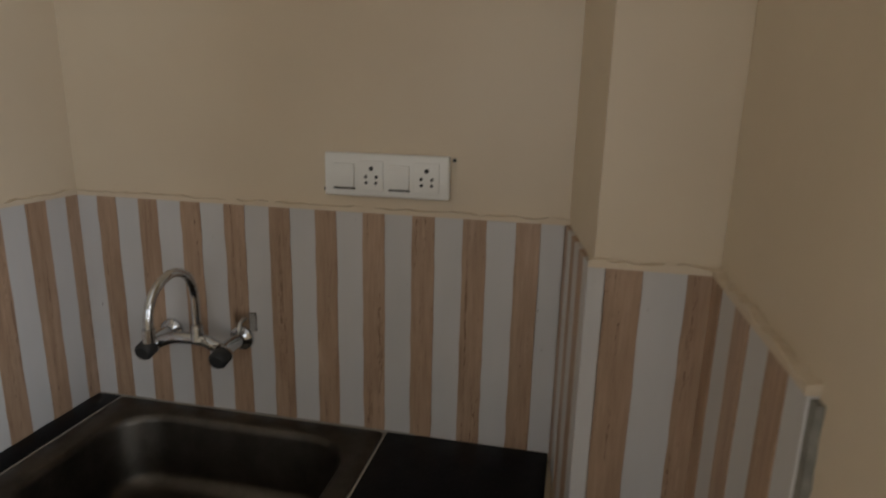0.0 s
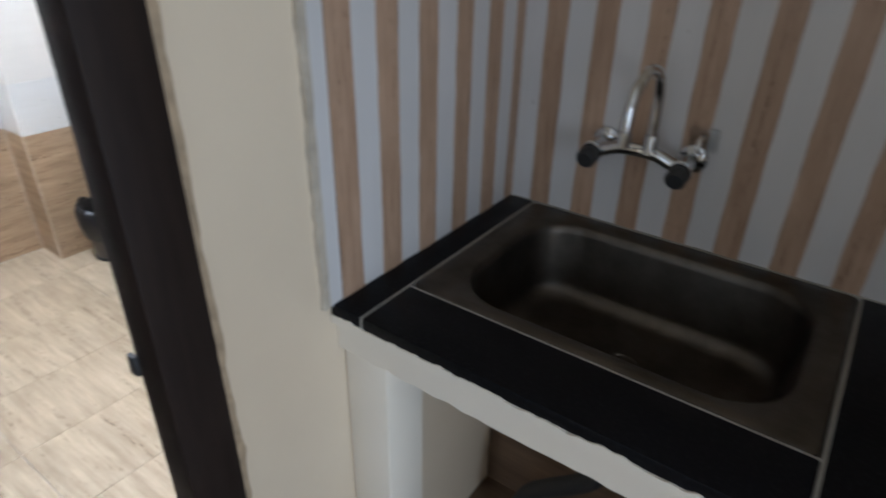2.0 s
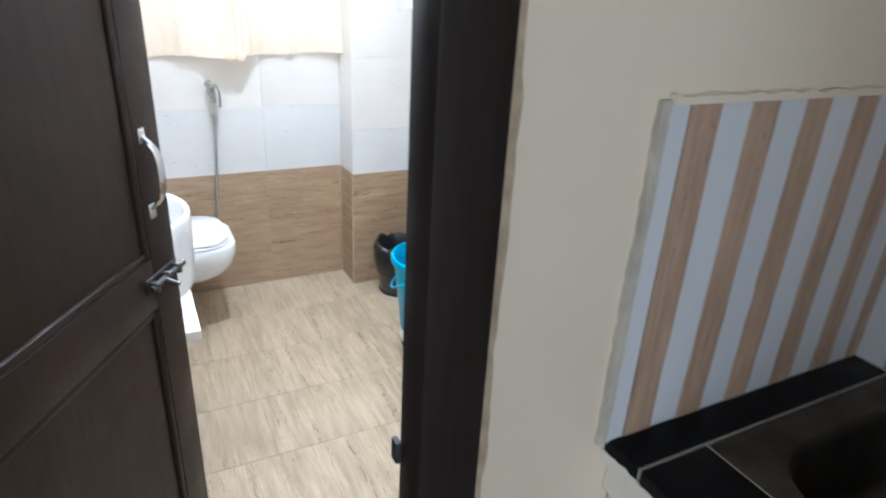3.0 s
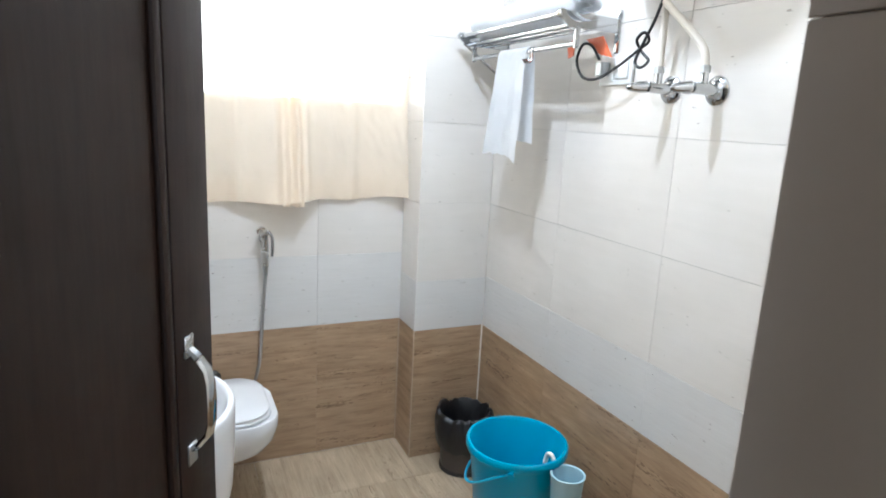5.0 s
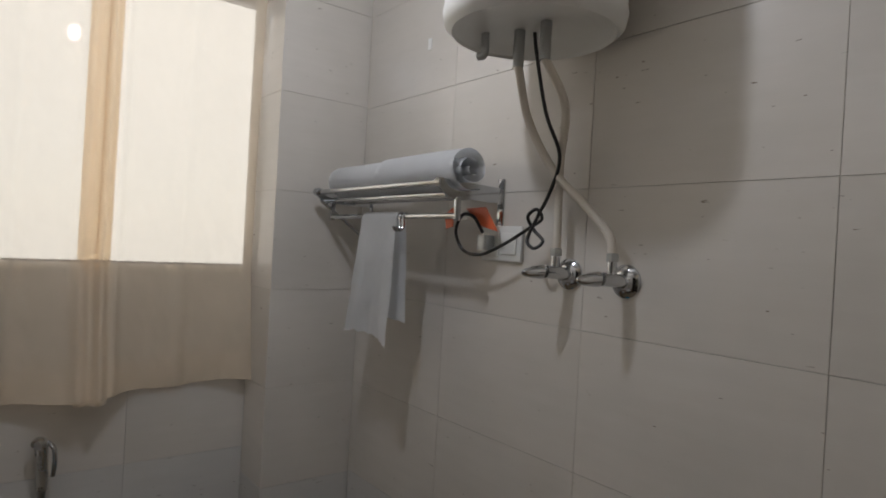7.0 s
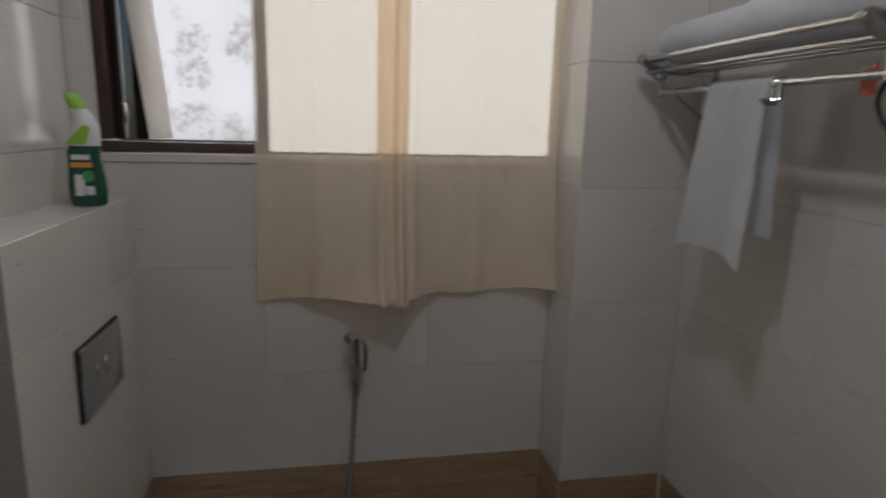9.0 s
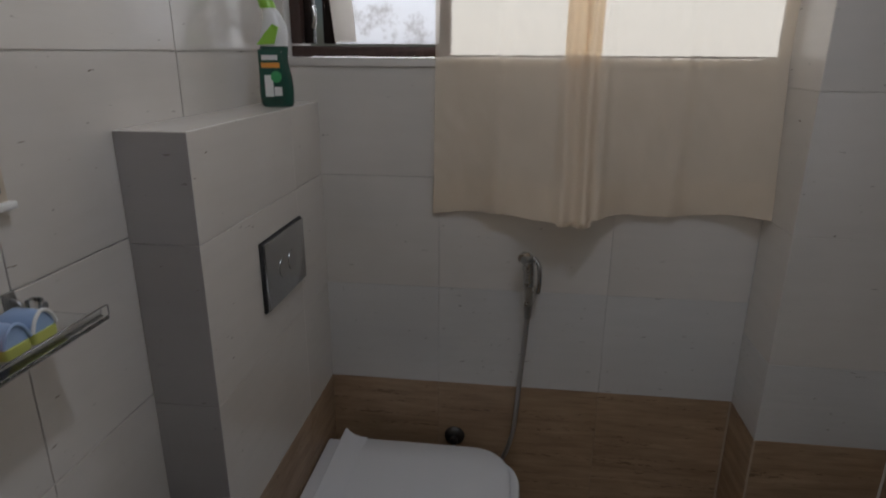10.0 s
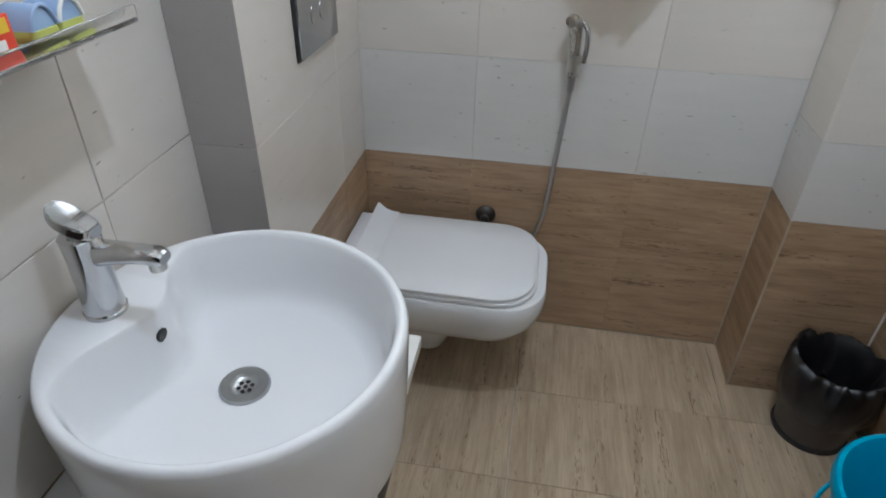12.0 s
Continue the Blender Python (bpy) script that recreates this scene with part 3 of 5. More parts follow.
# crumbling plaster edge along the top of the tiles
for x0, x1, y0, y1 in ((KX, KPX - 0.02, KY - 0.011, KY), (KX, KX + 0.011, 0.662, KY), (0.283, KR, KPY - 0.011, KPY), (KR - 0.011, KR, 0.61, KPY)):
    bm = box(x0, x1, y0, y1, TOP - 0.001, TOP + 0.006)
    bmesh.ops.subdivide_edges(bm, edges=[e for e in bm.edges if e.calc_length() > 0.1], cuts=60)
    for v in bm.verts:
        if v.co.z > TOP + 0.002:
            v.co.z += 0.006 * noise.noise(v.co * 45) + 0.002
    structure("trim", bm, BEIGE, "uneven plaster edge over the striped tiles")

bm = box(KR - 0.006, KR, 0.600, 0.613, CTR - 0.1, TOP - 0.004)
bmesh.ops.subdivide_edges(bm, edges=[e for e in bm.edges if e.calc_length() > 0.3], cuts=40)
for v in bm.verts:
    if v.co.y < 0.605:
        v.co.y += 0.010 * noise.noise(v.co * 18) + 0.005 * noise.noise(v.co * 60)
structure("trim", bm, plain("grey_mortar", (0.25, 0.24, 0.21), 0.9, 0.4, 30), "grey mortar at the end of the striped tiles")

bm = box(KX, KX + 0.009, 0.648, 0.6615, CTR - 0.002, TOP + 0.004)
bmesh.ops.subdivide_edges(bm, edges=[e for e in bm.edges if e.calc_length() > 0.3], cuts=60)
for v in bm.verts:
    if v.co.y < 0.65:
        v.co.y += 0.003 * noise.noise(v.co * 12) + 0.003 * noise.noise(v.co * 55)
    v.co.x += 0.0015 * noise.noise(v.co * 40) if v.co.x > KX + 0.005 else 0
structure("trim", bm, plain("dirty_cream_mortar", (0.50, 0.44, 0.35), 0.8, 0.7, 30), "rough mortar edge beside the striped tiles")

# ---- doorway ----
FX0, FX1 = -0.795, -0.738
door_frame = thing("door_frame", (-0.77, 0.12, 0), "dark brown wooden door frame", "door frame")
bm = box(FX0, FX1, 0.384, 0.461, 0.016, 2.04, 0.004)
part("jamb", bm, FRAME_WOOD, door_frame)
part("jamb", box(FX0, FX1, -0.204, -0.15, 0.016, 2.04, 0.004), FRAME_WOOD, door_frame)
part("head", box(FX0, FX1, -0.204, 0.461, 2.041, 2.058, 0.003), FRAME_WOOD, door_frame)
part("strike_plate", box(-0.801, -0.785, 0.376, 0.3838, 0.93, 0.96, 0.002), RUBBER, door_frame, "black latch keeper")
part("strike_plate", box(-0.790, -0.770, 0.3805, 0.3838, 1.50, 1.53, 0.001), STEEL, door_frame, "small steel latch keeper")
# ragged cream paint line beside the frame
bm = box(KX - 0.001, KX + 0.004, 0.4615, 0.474, 0.0, 2.06)
bmesh.ops.subdivide_edges(bm, edges=[e for e in bm.edges if e.calc_length() > 1], cuts=90)
for v in bm.verts:
    if v.co.y > 0.468:
        v.co.y += 0.006 * noise.noise(v.co * 14) + 0.004 * noise.noise(v.co * 50)
structure("trim", bm, plain("tan_filler", (0.44, 0.33, 0.21), 0.7, 0.6, 40), "uneven tan filler between door frame and wall")

HINGE, TIP = Vector((-0.94, -0.190, 0)), Vector((-1.57, 0.185, 0))
DL = (TIP - HINGE).length
door = thing("panelled_door", (0, 0, 0), "dark brown panelled wooden bathroom door standing open", "door")
ang = math.atan2(TIP.y - HINGE.y, TIP.x - HINGE.x)
DOOR = Matrix.Translation(HINGE) @ Matrix.Rotation(ang, 4, "Z")   # local x along the leaf, local y is mirrored, so that + faces the kitchen


def door_part(name, bm, mat, parent, label=""):
    bmesh.ops.transform(bm, matrix=DOOR @ Matrix.Diagonal((1, -1, 1, 1)), verts=bm.verts)
    return part(name, bm, mat, parent, label)


TH = 0.034
def dbox(x0, x1, y0, y1, z0, z1, bevel=0.002):
    return box(x0, x1, y0, y1, z0, z1, bevel)


# the face towards the kitchen is at local y = +TH/2
SW = 0.088
for x0, x1 in ((0, SW), (DL - SW, DL)):
    door_part("stile", dbox(x0, x1, -TH / 2, TH / 2, 0.025, 2.03), DOOR_WOOD, door)
for z0, z1 in ((0.025, 0.22), (0.825, 0.932), (1.90, 2.03)):
    door_part("rail", dbox(SW, DL - SW, -TH / 2, TH / 2, z0, z1), DOOR_WOOD, door)
for z0, z1 in ((0.22, 0.825), (0.932, 1.90)):
    door_part("panel", dbox(SW - 0.005, DL - SW + 0.005, -0.008, 0.008, z0 - 0.005, z1 + 0.005, 0), DOOR_WOOD, door)
    for x0, x1, a, b in ((SW, SW + 0.016, z0, z1), (DL - SW - 0.016, DL - SW, z0, z1), (SW + 0.016, DL - SW - 0.016, z0, z0 + 0.016), (SW + 0.016, DL - SW - 0.016, z1 - 0.016, z1)):
        for s in (1, -1):
            door_part("moulding", dbox(x0, x1, s * 0.006, s * 0.0165, a, b, 0.005), DOOR_WOOD, door)
hx = DL - 0.062
bow = [(TH / 2 + 0.001, 1.163), (TH / 2 + 0.012, 1.154), (TH / 2 + 0.025, 1.138), (TH / 2 + 0.029, 1.120), (TH / 2 + 0.030, 1.094), (TH / 2 + 0.029, 1.068), (TH / 2 + 0.025, 1.050), (TH / 2 + 0.012, 1.034), (TH / 2 + 0.001, 1.026)]
strap = []
for k, (a, z) in enumerate(bow):
    w = 0.0075 + 0.004 * math.sin(math.pi * k / 8)
    nz = (z - 1.0945) / 0.08
    strap.append([Vector((hx - w, a, z)), Vector((hx - w * 0.6, a + 0.003, z + 0.003 * nz)), Vector((hx + w * 0.6, a + 0.003, z + 0.003 * nz)), Vector((hx + w, a, z)), Vector((hx + w * 0.6, a - 0.003, z - 0.003 * nz)), Vector((hx - w * 0.6, a - 0.003, z - 0.003 * nz))])
handle = door_part("pull_handle", loft(strap), CHROME, door, "chrome bow handle")
for z in (1.167, 1.020):
    door_part("handle_plate", dbox(hx - 0.010, hx + 0.010, TH / 2, TH / 2 + 0.003, z - 0.014, z + 0.014, 0.001), STEEL, handle)
bolt = door_part("slide_bolt", rod((DL - 0.125, TH / 2 + 0.012, 0.8809), (DL + 0.006, TH / 2 + 0.012, 0.8809), 0.0065), DARK_STEEL, door, "dull steel tower bolt")
door_part("bolt_plate", dbox(DL - 0.120, DL - 0.004, TH / 2, TH / 2 + 0.003, 0.8659, 0.8959, 0.001), DARK_STEEL, bolt)
for x in (DL - 0.11, DL - 0.06, DL - 0.02):
    door_part("bolt_staple", dbox(x - 0.006, x + 0.006, TH / 2, TH / 2 + 0.021, 0.8699, 0.8919, 0.003), DARK_STEEL, bolt)
door_part("bolt_knob", rod((DL - 0.075, TH / 2 + 0.012, 0.8809), (DL - 0.075, TH / 2 + 0.042, 0.8719), 0.006), DARK_STEEL, bolt)
for z in (0.25, 1.05, 1.8):
    door_part("hinge", rod((-0.004, TH / 2 + 0.004, z - 0.045), (-0.004, TH / 2 + 0.004, z + 0.045), 0.006), STEEL, door)

# ---- kitchen things ----
SX0, SX1, SY0, SY1 = -0.684, -0.076, 0.787, 1.208
CF = 0.667
counter = thing("kitchen_counter", (-0.2, 0.95, 0), "black granite kitchen counter on a cream masonry base", "counter")
# slabs in pieces round the sink, with pale joints between
ZS = CTR - 0.022
part("slab", box(KX + 0.001, SX0 - 0.002, CF, KY - T - 0.001, ZS, CTR, 0.003), GRANITE, counter)
part("slab", box(SX0 + 0.001, SX1 - 0.001, CF, SY0 - 0.003, ZS, CTR, 0.003), GRANITE, counter)
bm = box(SX1 + 0.003, 0.2475, CF, KY - T - 0.001, ZS, CTR, 0.003)
box(0.248, KR - T - 0.001, CF, KPY - T - 0.001, ZS, CTR, 0.003, bm=bm)
part("slab", bm, GRANITE, counter)
part("joint", box(SX0 - 0.0025, SX0 + 0.0008, CF + 0.001, SY1, ZS, CTR - 0.0006), JOINT, counter, "pale joint")
part("joint", box(SX1 - 0.0004, SX1 + 0.0034, CF + 0.001, SY1, ZS, CTR - 0.0006), JOINT, counter, "pale joint")
part("joint", box(SX0, SX1, SY0 - 0.0032, SY0 - 0.0002, ZS, CTR - 0.0006), JOINT, counter, "pale joint")
part("joint", box(SX0 - 0.05, SX1 + 0.06, SY1 - 0.001, SY1 + 0.005, ZS, CTR + 0.001), JOINT, counter, "pale joint")
bm = box(KX + 0.001, KR - 0.001, CF + 0.012, CF + 0.075, 0.808, ZS - 0.001)
bmesh.ops.subdivide_edges(bm, edges=[e for e in bm.edges if e.calc_length() > 0.5], cuts=90)
for v in bm.verts:
    if v.co.z < 0.82:
        v.co.z += 0.006 * noise.noise(Vector((v.co.x * 8, v.co.y * 8, 3))) + 0.005 * noise.noise(Vector((v.co.x * 35, 0, 7)))
part("fascia", bm, CREAM, counter, "cream painted concrete edge", 0)
bm = box(KX + 0.001, KR - 0.001, CF - 0.0022, CF + 0.012, ZS - 0.012, ZS + 0.003)
bmesh.ops.subdivide_edges(bm, edges=[e for e in bm.edges if e.calc_length() > 0.5], cuts=220)
for v in bm.verts:
    if v.co.z > ZS:
        v.co.z += 0.007 * noise.noise(Vector((v.co.x * 16, 0, 2))) + 0.004 * noise.noise(Vector((v.co.x * 70, 0, 4)))
    else:
        v.co.z += 0.003 * noise.noise(Vector((v.co.x * 30, 0, 9)))
part("paint_edge", bm, CREAM, counter, "ragged paint along the slab's edge", 0)
part("pier", box(KX + 0.001, -0.655, CF + 0.022, CF + 0.12, 0.0, 0.802, 0.006), CREAM, counter, "cream painted masonry pier")
part("pier", box(0.35, KR - 0.001, CF + 0.022, KPY - 0.001, 0.0, 0.802, 0.006), CREAM, counter, "cream painted masonry pier")
part("underside", box(KX + 0.001, SX0 + 0.02, CF + 0.076, KY - 0.001, 0.84, ZS - 0.001), CREAM, counter)
part("underside", box(SX1 - 0.02, 0.24, CF + 0.076, KY - 0.001, 0.84, ZS - 0.001), CREAM, counter)

for k in range(3):
    piece("brown_tile", DARK_FLOOR, tiles_back, (-0.75 + 0.4 * k + 0.2, KY - T, 0.16), (0.198, 0, 0), (0, 0, 0.158), (0, -1, 0), thick=0.008)
sink = thing("kitchen_sink", ((SX0 + SX1) / 2, (SY0 + SY1) / 2, CTR - 0.2), "dull stainless steel single-bowl sink set in the counter", "sink")
n = 12
RX0, RX1, RY0, RY1 = SX0 + 0.052, SX1 - 0.048, SY0 + 0.034, SY1 - 0.046
loops = [rounded(SX0 + 0.003, SX1 - 0.003, SY0 + 0.002, SY1 - 0.002, CTR - 0.018, 0.012, n), rounded(SX0 + 0.003, SX1 - 0.003, SY0 + 0.002, SY1 - 0.002, CTR - 0.001, 0.012, n),
         rounded(SX0 + 0.007, SX1 - 0.007, SY0 + 0.006, SY1 - 0.006, CTR + 0.0015, 0.012, n),
         rounded(RX0 - 0.004, RX1 + 0.004, RY0 - 0.004, RY1 + 0.004, CTR - 0.001, 0.098, n), rounded(RX0, RX1, RY0, RY1, CTR - 0.004, 0.096, n),
         rounded(RX0 + 0.004, RX1 - 0.004, RY0 + 0.004, RY1 - 0.004, CTR - 0.02, 0.094, n), rounded(RX0 + 0.012, RX1 - 0.012, RY0 + 0.012, RY1 - 0.012, CTR - 0.125, 0.088, n),
         rounded(RX0 + 0.022, RX1 - 0.022, RY0 + 0.022, RY1 - 0.022, CTR - 0.147, 0.08, n), rounded(RX0 + 0.045, RX1 - 0.045, RY0 + 0.045, RY1 - 0.045, CTR - 0.154, 0.065, n),
         rounded(-0.42, -0.34, 0.96, 1.04, CTR - 0.158, 0.039, n)]
part("bowl", loft(loops, False, True), SINK_STEEL, sink, "worn steel bowl and rim", 50)
part("waste", lathe((-0.38, 1.0, CTR - 0.158), [(0.045, 0.0), (0.045, 0.003), (0.03, 0.003), (0.026, -0.002), (0, -0.002)], 24), SINK_STEEL, sink)
part("waste_pipe", tube([(-0.38, 1.0, CTR - 0.164), (-0.38, 1.0, 0.5), (-0.41, 1.02, 0.40), (-0.55, 1.06, 0.22), (-0.60, 1.08, 0.02)], 0.022), RUBBER, sink, "dark waste pipe")

# wall mixer over the sink
TZ, TY = 1.068, 1.150
tap = thing("kitchen_tap", (-0.460, KY - T, 1.05), "chrome wall-mounted kitchen mixer with swan-neck spout", "tap")
part("body", tube([(-0.537, TY, TZ - 0.005), (-0.520, TY, TZ + 0.004), (-0.495, TY, TZ + 0.012), (-0.460, TY, TZ + 0.014), (-0.430, TY, TZ + 0.012), (-0.408, TY, TZ + 0.004), (-0.392, TY, TZ)], 0.012, 16), CHROME, tap)
for x in (-0.545, -0.384):
    part("inlet", rod((x, KY - T, TZ), (x, TY - 0.012, TZ), 0.013, 0.016), CHROME, tap)
    part("flange", lathe((x, KY - T, TZ), [(0, 0.0), (0.026, 0.0), (0.025, 0.006), (0.015, 0.014), (0.0, 0.014)], 28, (0, -1, 0)), CHROME, tap)
    k = part("knob", lathe((x, TY - 0.01, TZ - 0.006), [(0, 0), (0.015, 0), (0.0182, 0.006), (0.0182, 0.024), (0.014, 0.029), (0, 0.029)], 24, (0, -1, -0.25)), RUBBER, tap, "black-capped knob")
    part("knob_ring", lathe((x, TY - 0.008, TZ - 0.005), [(0.013, 0), (0.0192, 0.0), (0.0192, 0.005), (0.013, 0.005)], 24, (0, -1, -0.25)), CHROME, k)
part("spout", tube([(-0.445, TY, TZ + 0.012), (-0.445, TY, TZ + 0.06), (-0.445, TY - 0.002, TZ + 0.115), (-0.445, TY - 0.020, TZ + 0.150), (-0.445, TY - 0.062, TZ + 0.166), (-0.445, TY - 0.108, TZ + 0.150), (-0.446, TY - 0.130, TZ + 0.118), (-0.446, TY - 0.135, TZ + 0.075)], 0.0085, 14), CHROME, tap)
part("collar", rod((-0.445, TY, TZ + 0.012), (-0.445, TY, TZ + 0.045), 0.0135, 0.011), CHROME, tap)
part("nozzle", rod((-0.446, TY - 0.1349, TZ + 0.086), (-0.446, TY - 0.1355, TZ + 0.062), 0.0108), CHROME, tap)
soap_holder = thing("wall_hook", (-0.375, KY - T, 1.10), "small clear plastic hook stuck to the striped tiles", "hook")
part("pad", box(-0.398, -0.350, KY - T - 0.003, KY - T, 1.085, 1.125, 0.001), ACRYLIC, soap_holder)
part("hook", tube([(-0.374, KY - T - 0.003, 1.112), (-0.374, KY - T - 0.022, 1.108), (-0.374, KY - T - 0.028, 1.092), (-0.374, KY - T - 0.016, 1.084)], 0.004), STEEL, soap_holder)

# switchboard
board = thing("switch_board", (-0.076, KY, 1.415), "white modular wall plate with two switches and two sockets", "socket")
X0, X1, Z0, Z1 = -0.194, 0.042, 1.376, 1.455
part("plate", box(X0, X1, KY - 0.014, KY - 0.001, Z0, Z1, 0.004, 3), PLASTIC, board)
mods = [(-0.178, -0.132), (-0.126, -0.080), (-0.072, -0.028), (-0.022, 0.024)]
for k, (a, b) in enumerate(mods):
    if k % 2 == 0:
        part("switch", box(a + 0.003, b - 0.003, KY - 0.0185, KY - 0.0135, 1.392, 1.436, 0.002), PLASTIC, board)
        part("switch_gap", box(a + 0.002, b - 0.002, KY - 0.0149, KY - 0.0139, 1.3885, 1.3915), RUBBER, board)
    else:
        s = part("socket", box(a, b, KY - 0.0165, KY - 0.0135, 1.388, 1.442, 0.0015), PLASTIC, board)
        c = (a + b) / 2
        for dx, dz, r in ((0, 0.013, 0.0042), (-0.010, -0.002, 0.0032), (0.010, -0.002, 0.0032), (-0.0095, -0.013, 0.0030), (0.0095, -0.013, 0.0030)):
            part("hole", rod((c + dx, KY - 0.0168, 1.415 + dz), (c + dx, KY - 0.0150, 1.415 + dz), r, sides=14), RUBBER, s)
for x, z in ((X0 - 0.003, 1.385), (X1 + 0.006, 1.448)):
    part("screw_hole", rod((x, KY - 0.0015, z), (x, KY + 0.001, z), 0.0035, sides=10), RUBBER, board)

# ---- window ----
window = thing("window_1", (W - 0.1, 0.45, SILL), "brown wooden casement window with floral frosted glass", "window", kind="structure")
WX0, WX1 = W - 0.10, W - 0.045
fr = part("window_frame", box(WX0, WX1, WY0, 0.258, SILL + 0.003, SILL + 0.030, 0.003), WINDOW_WOOD, window)
part("window_frame", box(WX0, WX1, 0.2585, WY1, SILL + 0.003, SILL + 0.008, 0.001), WINDOW_WOOD, window)
part("window_frame", box(WX0, WX1, WY0, WY1, HEAD - 0.035, HEAD, 0.003), WINDOW_WOOD, window)
for y0, y1 in ((WY0, WY0 + 0.030), (0.232, 0.258), (WY1 - 0.022, WY1)):
    part("mullion", box(WX0, WX1, y0, y1, SILL + 0.036, HEAD - 0.036, 0.003), WINDOW_WOOD, window)
# the left casement stands a little open; its glass is frosted
pane = part("pane", box(WX0 + 0.020, WX0 + 0.025, -0.052, 0.231, SILL + 0.036, HEAD - 0.036), FLORAL, window, "floral frosted glass pane")
for y0, y1 in ((0.259, WY1 - 0.023),):
    p = part("pane", box(WX0 + 0.020, WX0 + 0.025, y0, y1, SILL + 0.009, HEAD - 0.036), WINDOW_GLASS, window, "clear glass pane")
    p.visible_shadow = False
part("sash_stile", box(WX0 + 0.005, WX0 + 0.035, WY0 + 0.031, WY0 + 0.055, SILL + 0.036, HEAD - 0.036, 0.003), FRAME_WOOD, window, "dark sash stile")
part("sash_stile", box(WX0 + 0.005, WX0 + 0.035, -0.083, -0.053, SILL + 0.036, HEAD - 0.036, 0.003), FRAME_WOOD, window, "dark sash stile")
stay = part("casement_stay", tube([(WX0 + 0.04, -0.105, SILL + 0.13), (WX0 + 0.045, -0.10, SILL + 0.10), (WX0 + 0.04, -0.106, SILL + 0.075)], 0.006), STEEL, window, "steel casement stay")
# strip of sheer cloth beside the frosted pane
bm = bmesh.new()
rows = []
for i in range(13):
    t = i / 12
    z = HEAD - 0.05 - (HEAD - 0.05 - SILL - 0.04) * t
    y = -0.135 + 0.092 * t
    rows.append([bm.verts.new((WX1 + 0.006 + 0.006 * math.sin(3.1 * k), y + k * 0.011 * (1.0 - 0.25 * t), z)) for k in range(8)])
for a, b in zip(rows, rows[1:]):
    for k in range(7):
        bm.faces.new((a[k], a[k + 1], b[k + 1], b[k]))
bmesh.ops.solidify(bm, geom=bm.faces[:], thickness=0.0012)
sheer = mesh_object("sheer_curtain", bm, SHEER, 60)
tagged(sheer, "narrow strip of pale sheer cloth hanging in the window", "curtain")

# cream curtain
def curtain_x(y, z):
    low = (HEAD + 0.04 - z) / (HEAD + 0.04 - 1.11)
    below = min(1.0, max(0.0, (SILL - z) / (SILL - 1.10)))
    d = 0.015 + 0.040 * max(0.0, z - SILL) / (HEAD - SILL) + 0.003 * math.sin(19 * y + 0.8) + 0.002 * math.sin(47 * y + 2.0 * z)
    # below the sill it billows out: a broad peak under the folds, a smaller one at its edge
    peak = max(0.0, 1 - (0.59 - y) / 0.30) if y < 0.59 else max(0.0, 1 - (y - 0.59) / 0.15)
    d += below * (0.075 * peak * peak * (3 - 2 * peak) + 0.045 * max(0.0, min(1.0, (y - 0.90) / 0.16)) ** 1.5)
    for c, wdt, amp in ((0.562, 0.020, 0.022), (0.612, 0.016, 0.034), (0.648, 0.014, 0.016), (0.395, 0.018, 0.010), (0.835, 0.022, 0.010)):
        d += amp * math.exp(-((y - c) / wdt) ** 2)
    d += 0.0022 * noise.noise(Vector((y * 34 + z * 9, z * 22, 8))) * (0.3 + low) + 0.003 * noise.noise(Vector((y * 7, z * 5, 1))) + 0.012 * below * noise.noise(Vector((y * 4, z * 3, 5)))
    return W + max(0.009, d)


bm = bmesh.new()
NY, NZ = 190, 110
rows = []
for j in range(NZ + 1):
    z = HEAD + 0.04
    row = []
    for i in range(NY + 1):
        y = 0.235 + 0.825 * i / NY
        bottom = 1.112 - 0.002 * math.exp(-((y - 0.60) / 0.16) ** 2) + 0.018 * (y - 0.235) / 0.825 + 0.004 * math.sin(21 * y)
        zz = HEAD + 0.04 + (bottom - HEAD - 0.04) * j / NZ
        flare = 0.012 * (j / NZ) ** 2
        row.append(bm.verts.new((curtain_x(y, zz), y + flare * (2 * i / NY - 1), zz)))
    rows.append(row)
for a, b in zip(rows, rows[1:]):
    for i in range(NY):
        bm.faces.new((a[i], a[i + 1], b[i + 1], b[i]))
curtain = thing("window_curtain", (W + 0.05, 0.65, 1.1), "cream cotton curtain hanging over the window", "curtain")
cl = part("cloth", bm, CURTAIN, curtain, "", 180)
hem = bmesh.new()
rows = []
for j in range(4):
    row = []
    for i in range(NY + 1):
        y = 0.237 + 0.821 * i / NY
        bottom = 1.112 - 0.002 * math.exp(-((y - 0.60) / 0.16) ** 2) + 0.018 * (y - 0.235) / 0.825 + 0.004 * math.sin(21 * y)
        zz = bottom + 0.001 + 0.085 * j / 3
        row.append(hem.verts.new((curtain_x(y, zz) + 0.0016 + 0.0012 * (j in (0, 3)) * noise.noise(Vector((y * 60, j, 2))), y + 0.012 * (2 * i / NY - 1), zz)))
    rows.append(row)
for a, b in zip(rows, rows[1:]):
    for i in range(NY):
        hem.faces.new((a[i], a[i + 1], b[i + 1], b[i]))
part("hem", hem, CURTAIN, curtain, "turned-up hem", 180)
